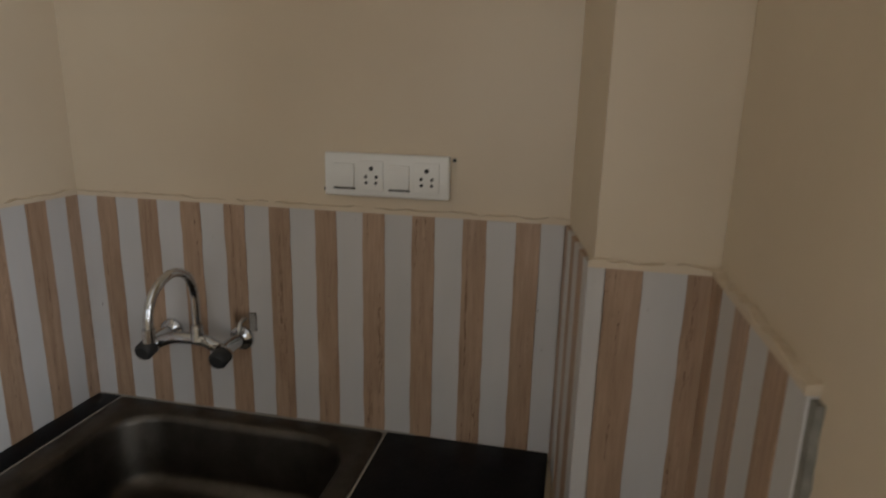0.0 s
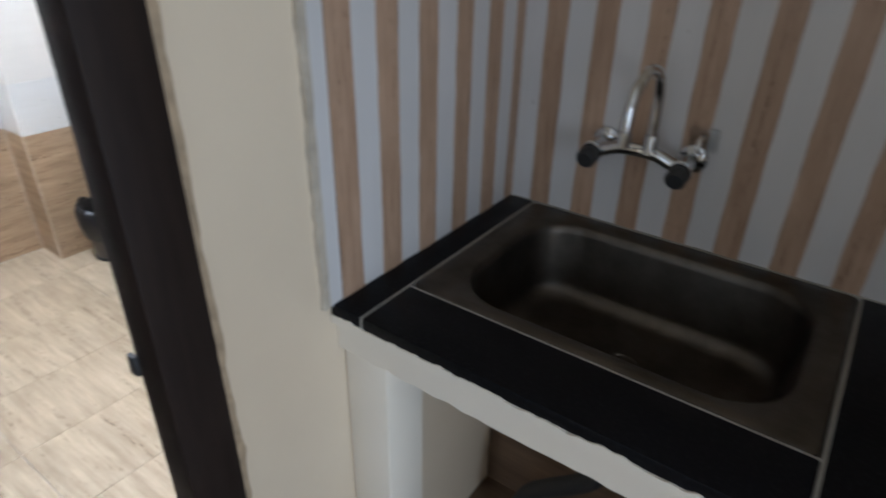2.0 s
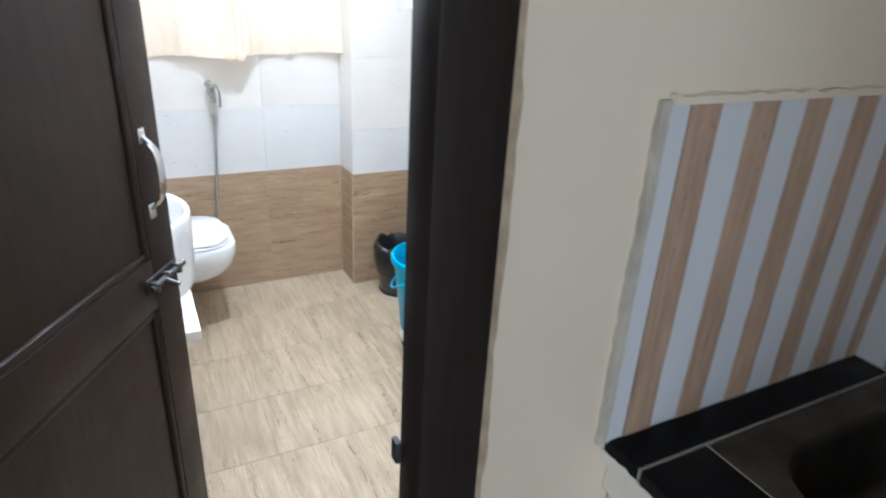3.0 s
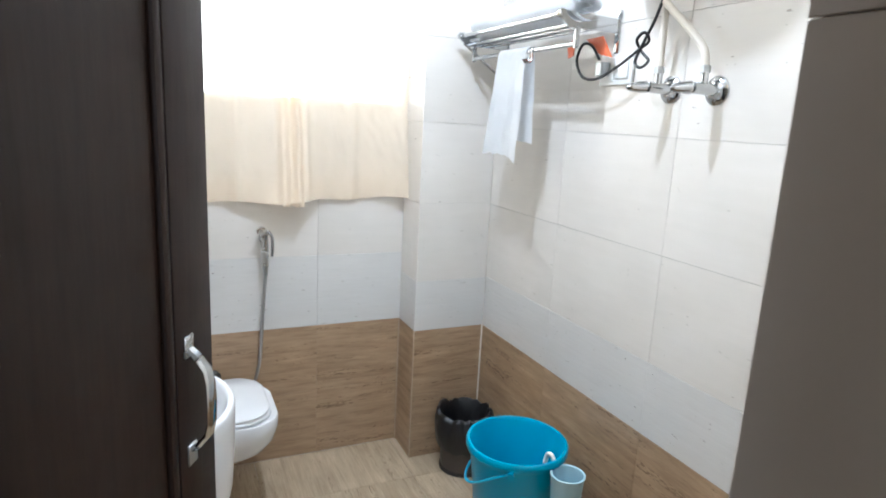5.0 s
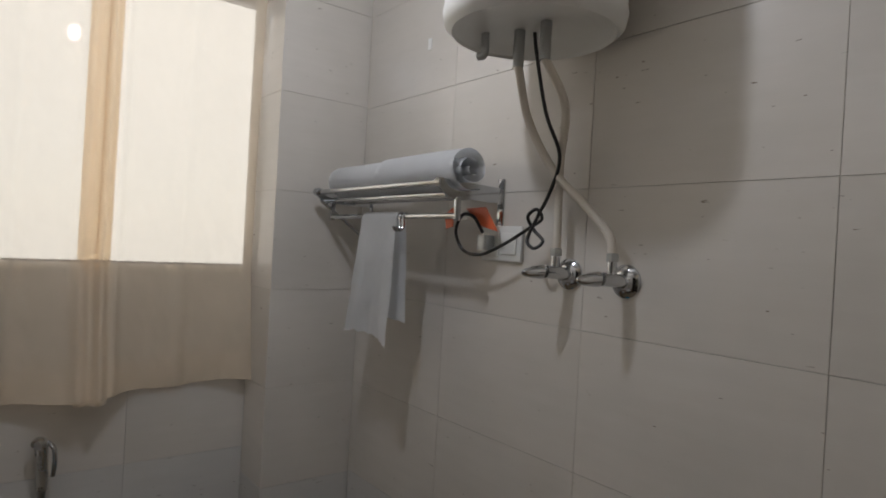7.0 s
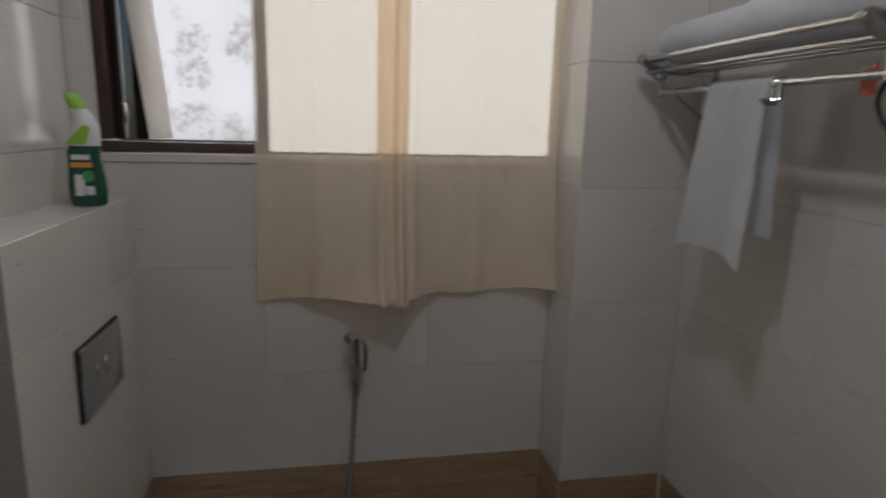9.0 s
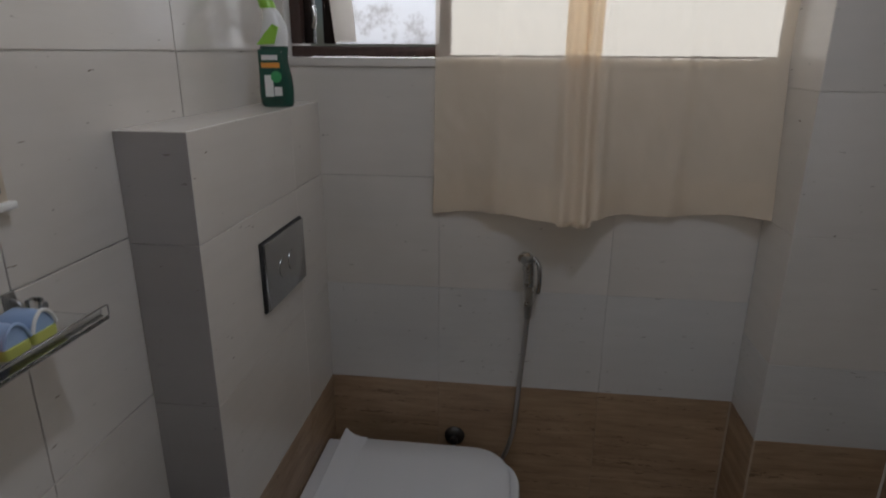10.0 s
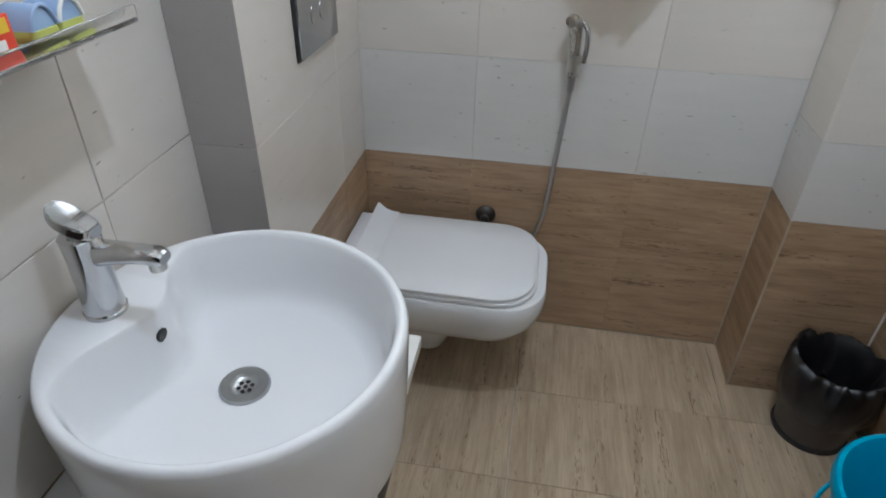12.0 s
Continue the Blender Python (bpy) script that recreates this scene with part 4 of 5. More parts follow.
for y0, y1, back in ((0.548, 0.600, 0.010), (0.596, 0.634, 0.013)):
    bm = bmesh.new()
    rows = []
    for j in range(NZ + 1):
        row = []
        for i in range(9):
            y = y0 + (y1 - y0) * i / 8
            zz = HEAD + 0.04 + (1.105 - HEAD - 0.04) * j / NZ
            row.append(bm.verts.new((curtain_x(y, zz) - back * math.sin(math.pi * i / 8) - 0.0012, y, zz)))
        rows.append(row)
    for a, b in zip(rows, rows[1:]):
        for i in range(8):
            bm.faces.new((a[i], a[i + 1], b[i + 1], b[i]))
    part("fold", bm, CURTAIN_FOLD, curtain, "gathered fold", 180)
part("rod", rod((W + 0.055, WY0 - 0.02, HEAD + 0.05), (W + 0.055, PY - 0.004, HEAD + 0.05), 0.008), STEEL, curtain)

# ---- bathroom things ----
# hand spray beside the toilet
spray = thing("hand_spray", (W, 0.486, 0.9), "chrome hand spray with a ridged hose on the tiled wall", "hand spray")
SX, SYc = W + 0.045, 0.486
part("holder", box(W, W + 0.03, SYc - 0.016, SYc + 0.010, 0.955, 0.995, 0.005), CHROME, spray)
part("head", tube([(SX + 0.026, SYc - 0.018, 1.004), (SX + 0.012, SYc - 0.008, 1.008), (SX, SYc, 0.985), (SX - 0.004, SYc + 0.002, 0.92), (SX - 0.006, SYc + 0.003, 0.865)], 0.0150, 14), STEEL, spray)
part("lever", tube([(SX + 0.006, SYc + 0.010, 1.004), (SX + 0.012, SYc + 0.026, 0.985), (SX + 0.012, SYc + 0.030, 0.945), (SX + 0.008, SYc + 0.027, 0.905)], 0.0062, 10), CHROME, spray)
part("coupling", rod((SX - 0.006, SYc + 0.003, 0.866), (SX - 0.006, SYc + 0.003, 0.825), 0.0115, 0.009), DULL, spray)
part("hose", tube([(SX - 0.006, SYc + 0.003, 0.83), (SX - 0.010, SYc - 0.002, 0.74), (SX - 0.016, SYc - 0.010, 0.62), (SX - 0.018, SYc - 0.016, 0.52), (SX - 0.020, SYc - 0.026, 0.43), (SX - 0.02, SYc - 0.06, 0.34), (SX - 0.016, SYc - 0.14, 0.31), (SX - 0.016, 0.292, 0.325), (W + 0.020, 0.288, 0.368)], 0.0066, 12, 40, 0.012), HOSE_STEEL, spray, "ridged steel hose")
stop = thing("stop_valve", (W, 0.288, 0.404), "small chrome stop valve behind the toilet", "valve")
part("flange", lathe((W, 0.288, 0.404), [(0, 0), (0.031, 0), (0.030, 0.005), (0.022, 0.012), (0.012, 0.014), (0, 0.014)], 28, (1, 0, 0)), DARK_STEEL, stop, "dull wall flange")
part("body", rod((W + 0.010, 0.288, 0.404), (W + 0.024, 0.288, 0.404), 0.0115), CHROME, stop)
part("knob", lathe((W + 0.022, 0.288, 0.404), [(0, 0), (0.0125, 0.0), (0.0135, 0.006), (0.011, 0.012), (0, 0.013)], 20, (1, 0, 0)), DARK_STEEL, stop)
part("outlet", rod((W + 0.020, 0.288, 0.400), (W + 0.020, 0.288, 0.365), 0.007), CHROME, stop)

# wall-hung toilet
CX = -2.900
toilet = thing("wall_hung_toilet", (CX, BY, 0.2), "white ceramic wall-hung toilet with closed lid", "toilet")


def d_front(half, y0, y1, z, corner, back=0.012, n=10):
    pts = []
    for cx, cy, a0, r in ((CX + half - corner, y1 - corner, 0, corner), (CX - half + corner, y1 - corner, 90, corner), (CX - half + back, y0 + back, 180, back), (CX + half - back, y0 + back, 270, back)):
        for k in range(n + 1):
            a = radians(a0 + 90 * k / n)
            pts.append(Vector((cx + r * math.cos(a), cy + r * math.sin(a), z)))
    return pts


Y0 = BY + 0.001
prof = [(0.10, 0.36, 0.238, 0.085), (0.135, 0.415, 0.245, 0.10), (0.160, 0.450, 0.268, 0.112), (0.178, 0.474, 0.305, 0.115), (0.187, 0.486, 0.35, 0.115), (0.188, 0.488, 0.388, 0.115), (0.184, 0.484, 0.396, 0.112)]
loops = [d_front(h, Y0, y1, z, min(c, h - 0.005)) for h, y1, z, c in prof]
part("bowl", loft(loops), CERAMIC, toilet, "", 50)
part("trap", loft([rounded(CX - h, CX + h, Y0, y1, z, 0.05, 8) for h, y1, z in ((0.062, 0.19, 0.12), (0.075, 0.215, 0.13), (0.085, 0.25, 0.2), (0.10, 0.33, 0.237))]), CERAMIC, toilet, "", 50)
part("seat", loft([d_front(0.177, 0.0, 0.458, 0.397, 0.105), d_front(0.181, -0.003, 0.462, 0.401, 0.107), d_front(0.181, -0.003, 0.462, 0.409, 0.107), d_front(0.177, 0.0, 0.458, 0.4125, 0.105)]), SEAT, toilet, "", 40)
lid = []
for half, y0, y1, z, c in ((0.176, -0.02, 0.450, 0.4135, 0.10), (0.181, -0.025, 0.455, 0.417, 0.104), (0.181, -0.025, 0.455, 0.424, 0.104), (0.176, -0.02, 0.449, 0.4275, 0.10), (0.10, 0.05, 0.39, 0.4285, 0.06)):
    lp = d_front(half, y0, y1, z, c)
    lid.append(lp)
part("lid", loft(lid), SEAT, toilet, "flat white lid", 40)
prof = [(-0.027, 0.412), (-0.031, 0.430), (-0.033, 0.448), (-0.030, 0.454), (-0.025, 0.454), (-0.017, 0.445), (-0.004, 0.435), (0.014, 0.4295), (0.036, 0.4278), (0.036, 0.418), (0.0, 0.412)]
part("lid_ridge", loft([[Vector((CX + sx * 0.1815, a, b)) for a, b in prof] for sx in (-1, -0.99, 0.99, 1)]), SEAT, toilet, "upturned back edge of the lid", 50)
part("hinge_block", box(CX - 0.178, CX + 0.178, BY + 0.004, -0.036, 0.388, 0.419, 0.007), CERAMIC, toilet)

# flush plate
flush = thing("flush_plate", (-2.843, BY, 1.055), "satin grey dual flush plate on the tiled ledge", "flush plate")
part("plate", box(-2.960, -2.726, BY + 0.006, BY + 0.013, 0.980, 1.133, 0.003), PLATE, flush)
# Black sheet a little larger than the plate paints the shadow round it.
part("plate_back", box(-2.963, -2.7225, BY, BY + 0.0062, 0.977, 1.136, 0.001), RUBBER, flush, "black sheet drawn as the shadow gap behind the plate")
for x0, x1 in ((-2.895, -2.845), (-2.841, -2.791)):
    part("button", rod(((x0 + x1) / 2, BY + 0.010, 1.055), ((x0 + x1) / 2, BY + 0.0145, 1.055), 0.0235, sides=32), PLATE, flush, "round flush button")

# cleaner bottle on the ledge
BC = Vector((-2.985, -0.125, BZ + 0.001))
bottle = thing("cleaner_bottle", BC, "dark green toilet cleaner bottle with white neck and lime cap", "bottle")


def oval(cx, cy, a, b, z, n=24):
    return [Vector((cx + a * math.cos(2 * math.pi * k / n), cy + b * math.sin(2 * math.pi * k / n), z)) for k in range(n)]


part("body", loft([oval(BC.x, BC.y, a, b, BC.z + h) for a, b, h in ((0.024, 0.035, 0), (0.027, 0.039, 0.006), (0.028, 0.041, 0.035), (0.027, 0.039, 0.065), (0.025, 0.034, 0.090), (0.025, 0.031, 0.105), (0.025, 0.032, 0.120), (0.025, 0.033, 0.135))]), GREEN, bottle)
part("neck", loft([oval(BC.x, BC.y + dy, a, b, BC.z + h) for a, b, h, dy in ((0.025, 0.033, 0.135, 0), (0.024, 0.032, 0.160, 0.003), (0.022, 0.028, 0.180, 0.005), (0.018, 0.021, 0.202, 0.001), (0.014, 0.016, 0.218, -0.006))]), BOTTLE_WHITE, bottle, "white angled neck")
part("cap", loft([oval(BC.x, BC.y + dy, a, b, BC.z + h) for a, b, h, dy in ((0.016, 0.018, 0.217, -0.006), (0.016, 0.018, 0.228, -0.010), (0.013, 0.015, 0.244, -0.017), (0.009, 0.011, 0.250, -0.021))]), LIME, bottle, "lime green cap")
flap = [(-0.030, 0.138), (0.012, 0.140), (0.022, 0.176), (0.010, 0.182), (-0.012, 0.160)]
part("shoulder_label", loft([[Vector((BC.x + dx, BC.y + a, BC.z + h)) for a, h in flap] for dx in (0.020, 0.0262)]), LIME, bottle, "lime green wedge")
lab = part("label", box(BC.x + 0.0262, BC.x + 0.0288, BC.y - 0.028, BC.y + 0.028, BC.z + 0.018, BC.z + 0.128, 0.001), GREEN, bottle, "printed label")
part("print", box(BC.x + 0.0282, BC.x + 0.0292, BC.y - 0.020, BC.y + 0.018, BC.z + 0.105, BC.z + 0.116), BOTTLE_WHITE, lab)
part("print", box(BC.x + 0.0282, BC.x + 0.0292, BC.y - 0.022, BC.y + 0.022, BC.z + 0.088, BC.z + 0.099), PRINT_ORANGE, lab)
part("print", rod((BC.x + 0.0280, BC.y + 0.012, BC.z + 0.068), (BC.x + 0.0294, BC.y + 0.012, BC.z + 0.068), 0.013), PRINT_GREEN, lab)
part("print", box(BC.x + 0.0282, BC.x + 0.0292, BC.y - 0.016, BC.y + 0.004, BC.z + 0.024, BC.z + 0.072), BOTTLE_WHITE, lab)
part("print", box(BC.x + 0.0282, BC.x + 0.0292, BC.y + 0.006, BC.y + 0.024, BC.z + 0.026, BC.z + 0.046), BOTTLE_WHITE, lab)

# vanity slab and cabinet
vanity = thing("vanity_unit", (-2.08, 0.0, 0.3), "white slab with a dark cabinet box under the basin", "vanity")
part("top", box(-2.385, -1.775, L + 0.001, 0.245, 0.557, 0.586, 0.003), PLASTIC, vanity, "white laminate slab")
part("carcass", box(-2.365, -1.80, L + 0.001, 0.205, 0.30, 0.556, 0.003), FRAME_WOOD, vanity, "dark brown cabinet box")

# round counter basin
BAS = Vector((-2.117, 0.032, 0.587))
RIM, RO = 0.812, 0.244
basin = thing("round_basin", BAS, "round white ceramic counter basin with a flat tap deck", "basin")
NB = 96


def basin_inner(k, frac):
    """Bowl outline as seen from above: a circle that dips round the tap deck."""
    a = 2 * math.pi * k / NB
    r = RO - 0.015
    c, s = math.cos(a), math.sin(a)
    p = Vector((c * r, s * r))
    # deck at the wall side (-y), rounded towards the bowl
    deck = -0.158 + 0.052 * math.exp(-((p.x + 0.01) / 0.085) ** 2)
    if p.y < deck:
        p.y = deck - 0.012 * (1 - math.exp((p.y - deck) / 0.02))
    q = Vector((-0.004, -0.004))
    return q + (p - q) * frac


outer = [(0.229, 0.0), (0.239, 0.004), (0.243, 0.03), (0.248, 0.12), (0.250, 0.19), (0.250, 0.216), (0.247, 0.223), (0.243, 0.2252)]
loops = []
for r, h in outer:
    loops.append([Vector((BAS.x + r * RO / 0.25 * math.cos(2 * math.pi * k / NB), BAS.y + r * RO / 0.25 * math.sin(2 * math.pi * k / NB), BAS.z + h)) for k in range(NB)])
for frac, z in ((1.015, RIM), (1.0, RIM - 0.002), (0.985, RIM - 0.010), (0.965, RIM - 0.04), (0.945, RIM - 0.075), (0.92, RIM - 0.100), (0.87, RIM - 0.116), (0.78, RIM - 0.123), (0.5, RIM - 0.127), (0.2, RIM - 0.131), (0.09, RIM - 0.133)):
    lp = []
    for k in range(NB):
        p = basin_inner(k, frac)
        lp.append(Vector((BAS.x + p.x, BAS.y + p.y, z)))
    loops.append(lp)
part("bowl", loft(loops), CERAMIC, basin, "", 55)
DR = Vector((BAS.x - 0.004, BAS.y - 0.004, RIM - 0.133))
waste = part("waste", lathe(DR, [(0.0, 0.0005), (0.016, 0.0005), (0.020, 0.003), (0.023, 0.007), (0.036, 0.0075), (0.038, 0.005), (0.038, 0.0)], 36), DULL, basin, "steel slotted waste")
for k in range(7):
    a = 2 * math.pi * k / 6
    dx, dy = (0, 0) if k == 6 else (0.010 * math.cos(a), 0.010 * math.sin(a))
    part("hole", rod((DR.x + dx, DR.y + dy, DR.z - 0.001), (DR.x + dx, DR.y + dy, DR.z + 0.0014), 0.0034, sides=12), RUBBER, waste)
ov = basin_inner(NB * 3 // 4, 0.962)
part("overflow", rod((BAS.x + ov.x, BAS.y + ov.y + 0.0015, RIM - 0.044), (BAS.x + ov.x, BAS.y + ov.y - 0.020, RIM - 0.042), 0.0105, sides=20), RUBBER, basin, "dark overflow hole")

# basin mixer
FT = Vector((-2.108, -0.150, RIM + 0.0005))
mixer = thing("basin_mixer", FT, "chrome single-lever basin mixer", "tap")
part("base_ring", lathe(FT, [(0, 0), (0.029, 0), (0.029, 0.005), (0.025, 0.009), (0, 0.009)], 32), CHROME, mixer)
part("body", lathe(FT, [(0, 0.008), (0.0275, 0.008), (0.0262, 0.03), (0.0250, 0.09), (0.0255, 0.112), (0.0265, 0.124), (0.020, 0.130), (0, 0.131)], 32), CHROME, mixer)
sp = []
for y, z, hw, hh in ((0.008, 0.098, 0.015, 0.019), (0.045, 0.103, 0.0145, 0.014), (0.08, 0.106, 0.014, 0.011), (0.106, 0.106, 0.0145, 0.010), (0.116, 0.104, 0.012, 0.007)):
    sp.append([Vector((FT.x + hw * math.copysign(abs(math.cos(2 * math.pi * k / 20)) ** 0.6, math.cos(2 * math.pi * k / 20)), FT.y + y, FT.z + z + hh * math.copysign(abs(math.sin(2 * math.pi * k / 20)) ** 0.6, math.sin(2 * math.pi * k / 20)))) for k in range(20)])
spout = part("spout", loft(sp), CHROME, mixer)
part("aerator", rod((FT.x, FT.y + 0.102, FT.z + 0.099), (FT.x, FT.y + 0.102, FT.z + 0.086), 0.0115), STEEL, spout)
lev = []
for y, z, hw in ((0.026, 0.129, 0.014), (0.018, 0.132, 0.021), (0.002, 0.139, 0.0245), (-0.013, 0.148, 0.0245), (-0.023, 0.155, 0.019), (-0.028, 0.159, 0.010)):
    lev.append([Vector((FT.x - hw, FT.y + y, FT.z + z)), Vector((FT.x - hw * 0.8, FT.y + y, FT.z + z + 0.010)), Vector((FT.x + hw * 0.8, FT.y + y, FT.z + z + 0.010)), Vector((FT.x + hw, FT.y + y, FT.z + z)), Vector((FT.x + hw * 0.7, FT.y + y, FT.z + z - 0.006)), Vector((FT.x - hw * 0.7, FT.y + y, FT.z + z - 0.006))])
bm = loft(lev)
bmesh.ops.bevel(bm, geom=bm.edges[:], offset=0.0015, segments=2, affect="EDGES")
part("lever", bm, CHROME, mixer, "flat chrome lever")

# mirror
mirror = thing("wall_mirror", (-2.09, L, 1.33), "frameless wall mirror with a beige edge over the basin", "mirror")
part("glass", box(-2.248, -1.94, L + 0.004, L + 0.010, 1.345, 1.90, 0.001), MIRROR, mirror)
part("edge", box(-2.258, -1.93, L + 0.0005, L + 0.0085, 1.332, 1.91, 0.002), MIRROR_EDGE, mirror, "beige backing edge")
part("rail", box(-2.262, -1.926, L + 0.0005, L + 0.018, 1.324, 1.334, 0.002), PLASTIC, mirror, "white bottom rail")

# acrylic shelf and what lies on it
SHZ = 1.166
shelf = thing("acrylic_shelf", (-2.1, L, SHZ), "clear acrylic wall shelf with a raised front edge", "shelf")
part("shelf_plate", box(-2.275, -1.88, L + 0.001, -0.105, SHZ, SHZ + 0.006, 0.002), ACRYLIC, shelf)
part("front_lip", box(-2.275, -1.88, -0.110, -0.1045, SHZ + 0.0065, SHZ + 0.022, 0.002), ACRYLIC, shelf)
for x in (-2.262, -2.17, -1.9):
    b = part("bracket", box(x - 0.008, x + 0.008, L + 0.001, L + 0.02, SHZ + 0.007, SHZ + 0.03, 0.003), ACRYLIC, shelf, "clear bracket")
    part("screw", rod((x, L + 0.02, SHZ + 0.02), (x, L + 0.026, SHZ + 0.02), 0.006), CHROME, b)
SB = SHZ + 0.0065
red = thing("soap_box", (-2.058, -0.15, SB), "small red and yellow card soap box", "box")
part("carton", box(-2.096, -2.02, -0.175, -0.125, SB, SB + 0.043, 0.001), RED, red)
part("print", box(-2.091, -2.04, -0.1252, -0.1242, SB + 0.026, SB + 0.040), YELLOW, red, "yellow printed band")
part("print", box(-2.082, -2.05, -0.1252, -0.1242, SB + 0.010, SB + 0.020), PLASTIC, red, "pale printed bar")
for k, x in enumerate((-2.196, -2.152)):
    pk = thing("wrapped_soap", (x, -0.165, SB), "blue and lime wrapped soap pack" if k else "blue, white and lime wrapped soap pack", "soap", "soaps on the shelf")
    part("wrapper", loft([rounded(x - e, x + e, -0.196, -0.134, SB + h, 0.008, 4) for e, h in ((0.0205, 0.0), (0.0215, 0.004), (0.0215, 0.010), (0.020, 0.013))]), PACK_LIME, pk)
    arch = [(x - 0.020 + 0.040 * i / 10, 0.026 * math.sin(math.pi * i / 10) ** 0.7) for i in range(11)]
    bm = loft([[Vector((a, y, SB + 0.0132 + h * f)) for a, h in arch] for y, f in ((-0.190, 0.7), (-0.176, 1.0), (-0.150, 1.0), (-0.137, 0.9))])
    part("blue_arch", bm, PACK_BLUE, pk, "pale blue arched front")
    part("rim", tube([(a, -0.136, SB + 0.015 + h * 0.9) for a, h in arch], 0.0026, 8, 3), PLASTIC if k == 0 else PACK_BLUE, pk)
clip = thing("wall_clip", (-2.232, L, 1.19), "small grey clip fixed to the tile joint", "hook")
part("plate", box(-2.242, -2.222, L, L + 0.004, 1.178, 1.216, 0.001), DULL, clip)
part("hook", tube([(-2.232, L + 0.004, 1.205), (-2.232, L + 0.016, 1.200), (-2.232, L + 0.018, 1.187)], 0.003, 8), DULL, clip)

# towel rack
RY = [1.190, 1.235, 1.280]
RKX0, RKX1, RKZ = -2.915, -2.262, 1.770
rack = thing("towel_rack", (-2.585, R, RKZ), "chrome wall towel rack with shelf rails and a bar", "towel rack")
for y in RY + [1.325]:
    z = RKZ if y == RY[0] else RKZ - 0.024
    part("rail", rod((RKX0, y, z), (RKX1, y, z), 0.0065), CHROME, rack)
for x in (RKX0, RKX1):
    prof = [(R - 0.004, RKZ + 0.004), (1.20, RKZ + 0.010), (1.178, RKZ + 0.011), (1.174, RKZ + 0.002), (1.180, RKZ - 0.010), (1.215, RKZ - 0.034), (R - 0.004, RKZ - 0.036)]
    part("bracket", loft([[Vector((x + dx, a, b)) for a, b in prof] for dx in (-0.004, 0.004)]), CHROME, rack, "chrome end bracket", 20)
    if x == RKX0:
        part("strut", rod((x, 1.200, RKZ - 0.026), (x, R - 0.004, RKZ - 0.155), 0.0055, sides=12), CHROME, rack)
    part("bar_hanger", box(x - 0.005, x + 0.005, 1.237, 1.253, RKZ - 0.090, RKZ - 0.030, 0.002), CHROME, rack)
    part("wall_plate", box(x - 0.012, x + 0.012, R - 0.006, R, RKZ - 0.165, RKZ + 0.03, 0.003), CHROME, rack)
    part("end_cap", lathe((x, 1.186, RKZ), [(0, -0.012), (0.011, -0.010), (0.011, 0.010), (0, 0.012)], 20, (1, 0, 0)), CHROME, rack)
part("hanging_bar", rod((RKX0, 1.245, RKZ - 0.078), (RKX1, 1.245, RKZ - 0.078), 0.0075), CHROME, rack)
for x in (-2.500, -2.484):
    part("bar_hook", tube([(x, 1.245, RKZ - 0.070), (x, 1.236, RKZ - 0.080), (x, 1.238, RKZ - 0.105), (x, 1.226, RKZ - 0.118), (x, 1.214, RKZ - 0.108)], 0.004, 8), CHROME, rack)

# two rolled towels
def rolled_towel(x0, x1, y, z, r, label):
    """A spiral of cloth wound round an axis along x."""
    bm = bmesh.new()
    rows = []
    turns, n = 2.7, 120
    nx = 16
    for i in range(nx + 1):
        x = x0 + (x1 - x0) * i / nx
        row = []
        for k in range(n + 1):
            t = k / n
            rr = r * (0.03 + 0.97 * t) * (1 + 0.035 * noise.noise(Vector((x * 9, t * 14, y))) + 0.16 * (1 - t) * noise.noise(Vector((t * 16, 3, x * 2))) + 0.02 * noise.noise(Vector((x * 30, t * 40, 5))))
            a = 2 * math.pi * turns * t + 0.9
            edge = 0.010 * noise.noise(Vector((t * 9, i * 0.01, 2))) * (1 if i in (0, nx) else 0)
            sag = 0.86 if math.sin(a) < 0 else 1.0
            row.append(bm.verts.new((x + edge + (0.004 * (1 - t) if i == nx else 0), y + rr * math.cos(a) * 1.06, z + rr * math.sin(a) * sag)))
        rows.append(row)
    for a, b in zip(rows, rows[1:]):
        for k in range(n):
            bm.faces.new((a[k], a[k + 1], b[k + 1], b[k]))
    bmesh.ops.solidify(bm, geom=bm.faces[:], thickness=0.012)
    ob = mesh_object("rolled_towel", bm, TOWEL, 80)
    return tagged(ob, label, "towel", "towels on the rack")


rolled_towel(-2.880, -2.585, 1.262, RKZ + 0.036, 0.060, "white rolled terry towel lying on the rack")
rolled_towel(-2.590, -2.240, 1.264, RKZ + 0.040, 0.064, "white rolled terry towel with a loose spiral end on the rack")

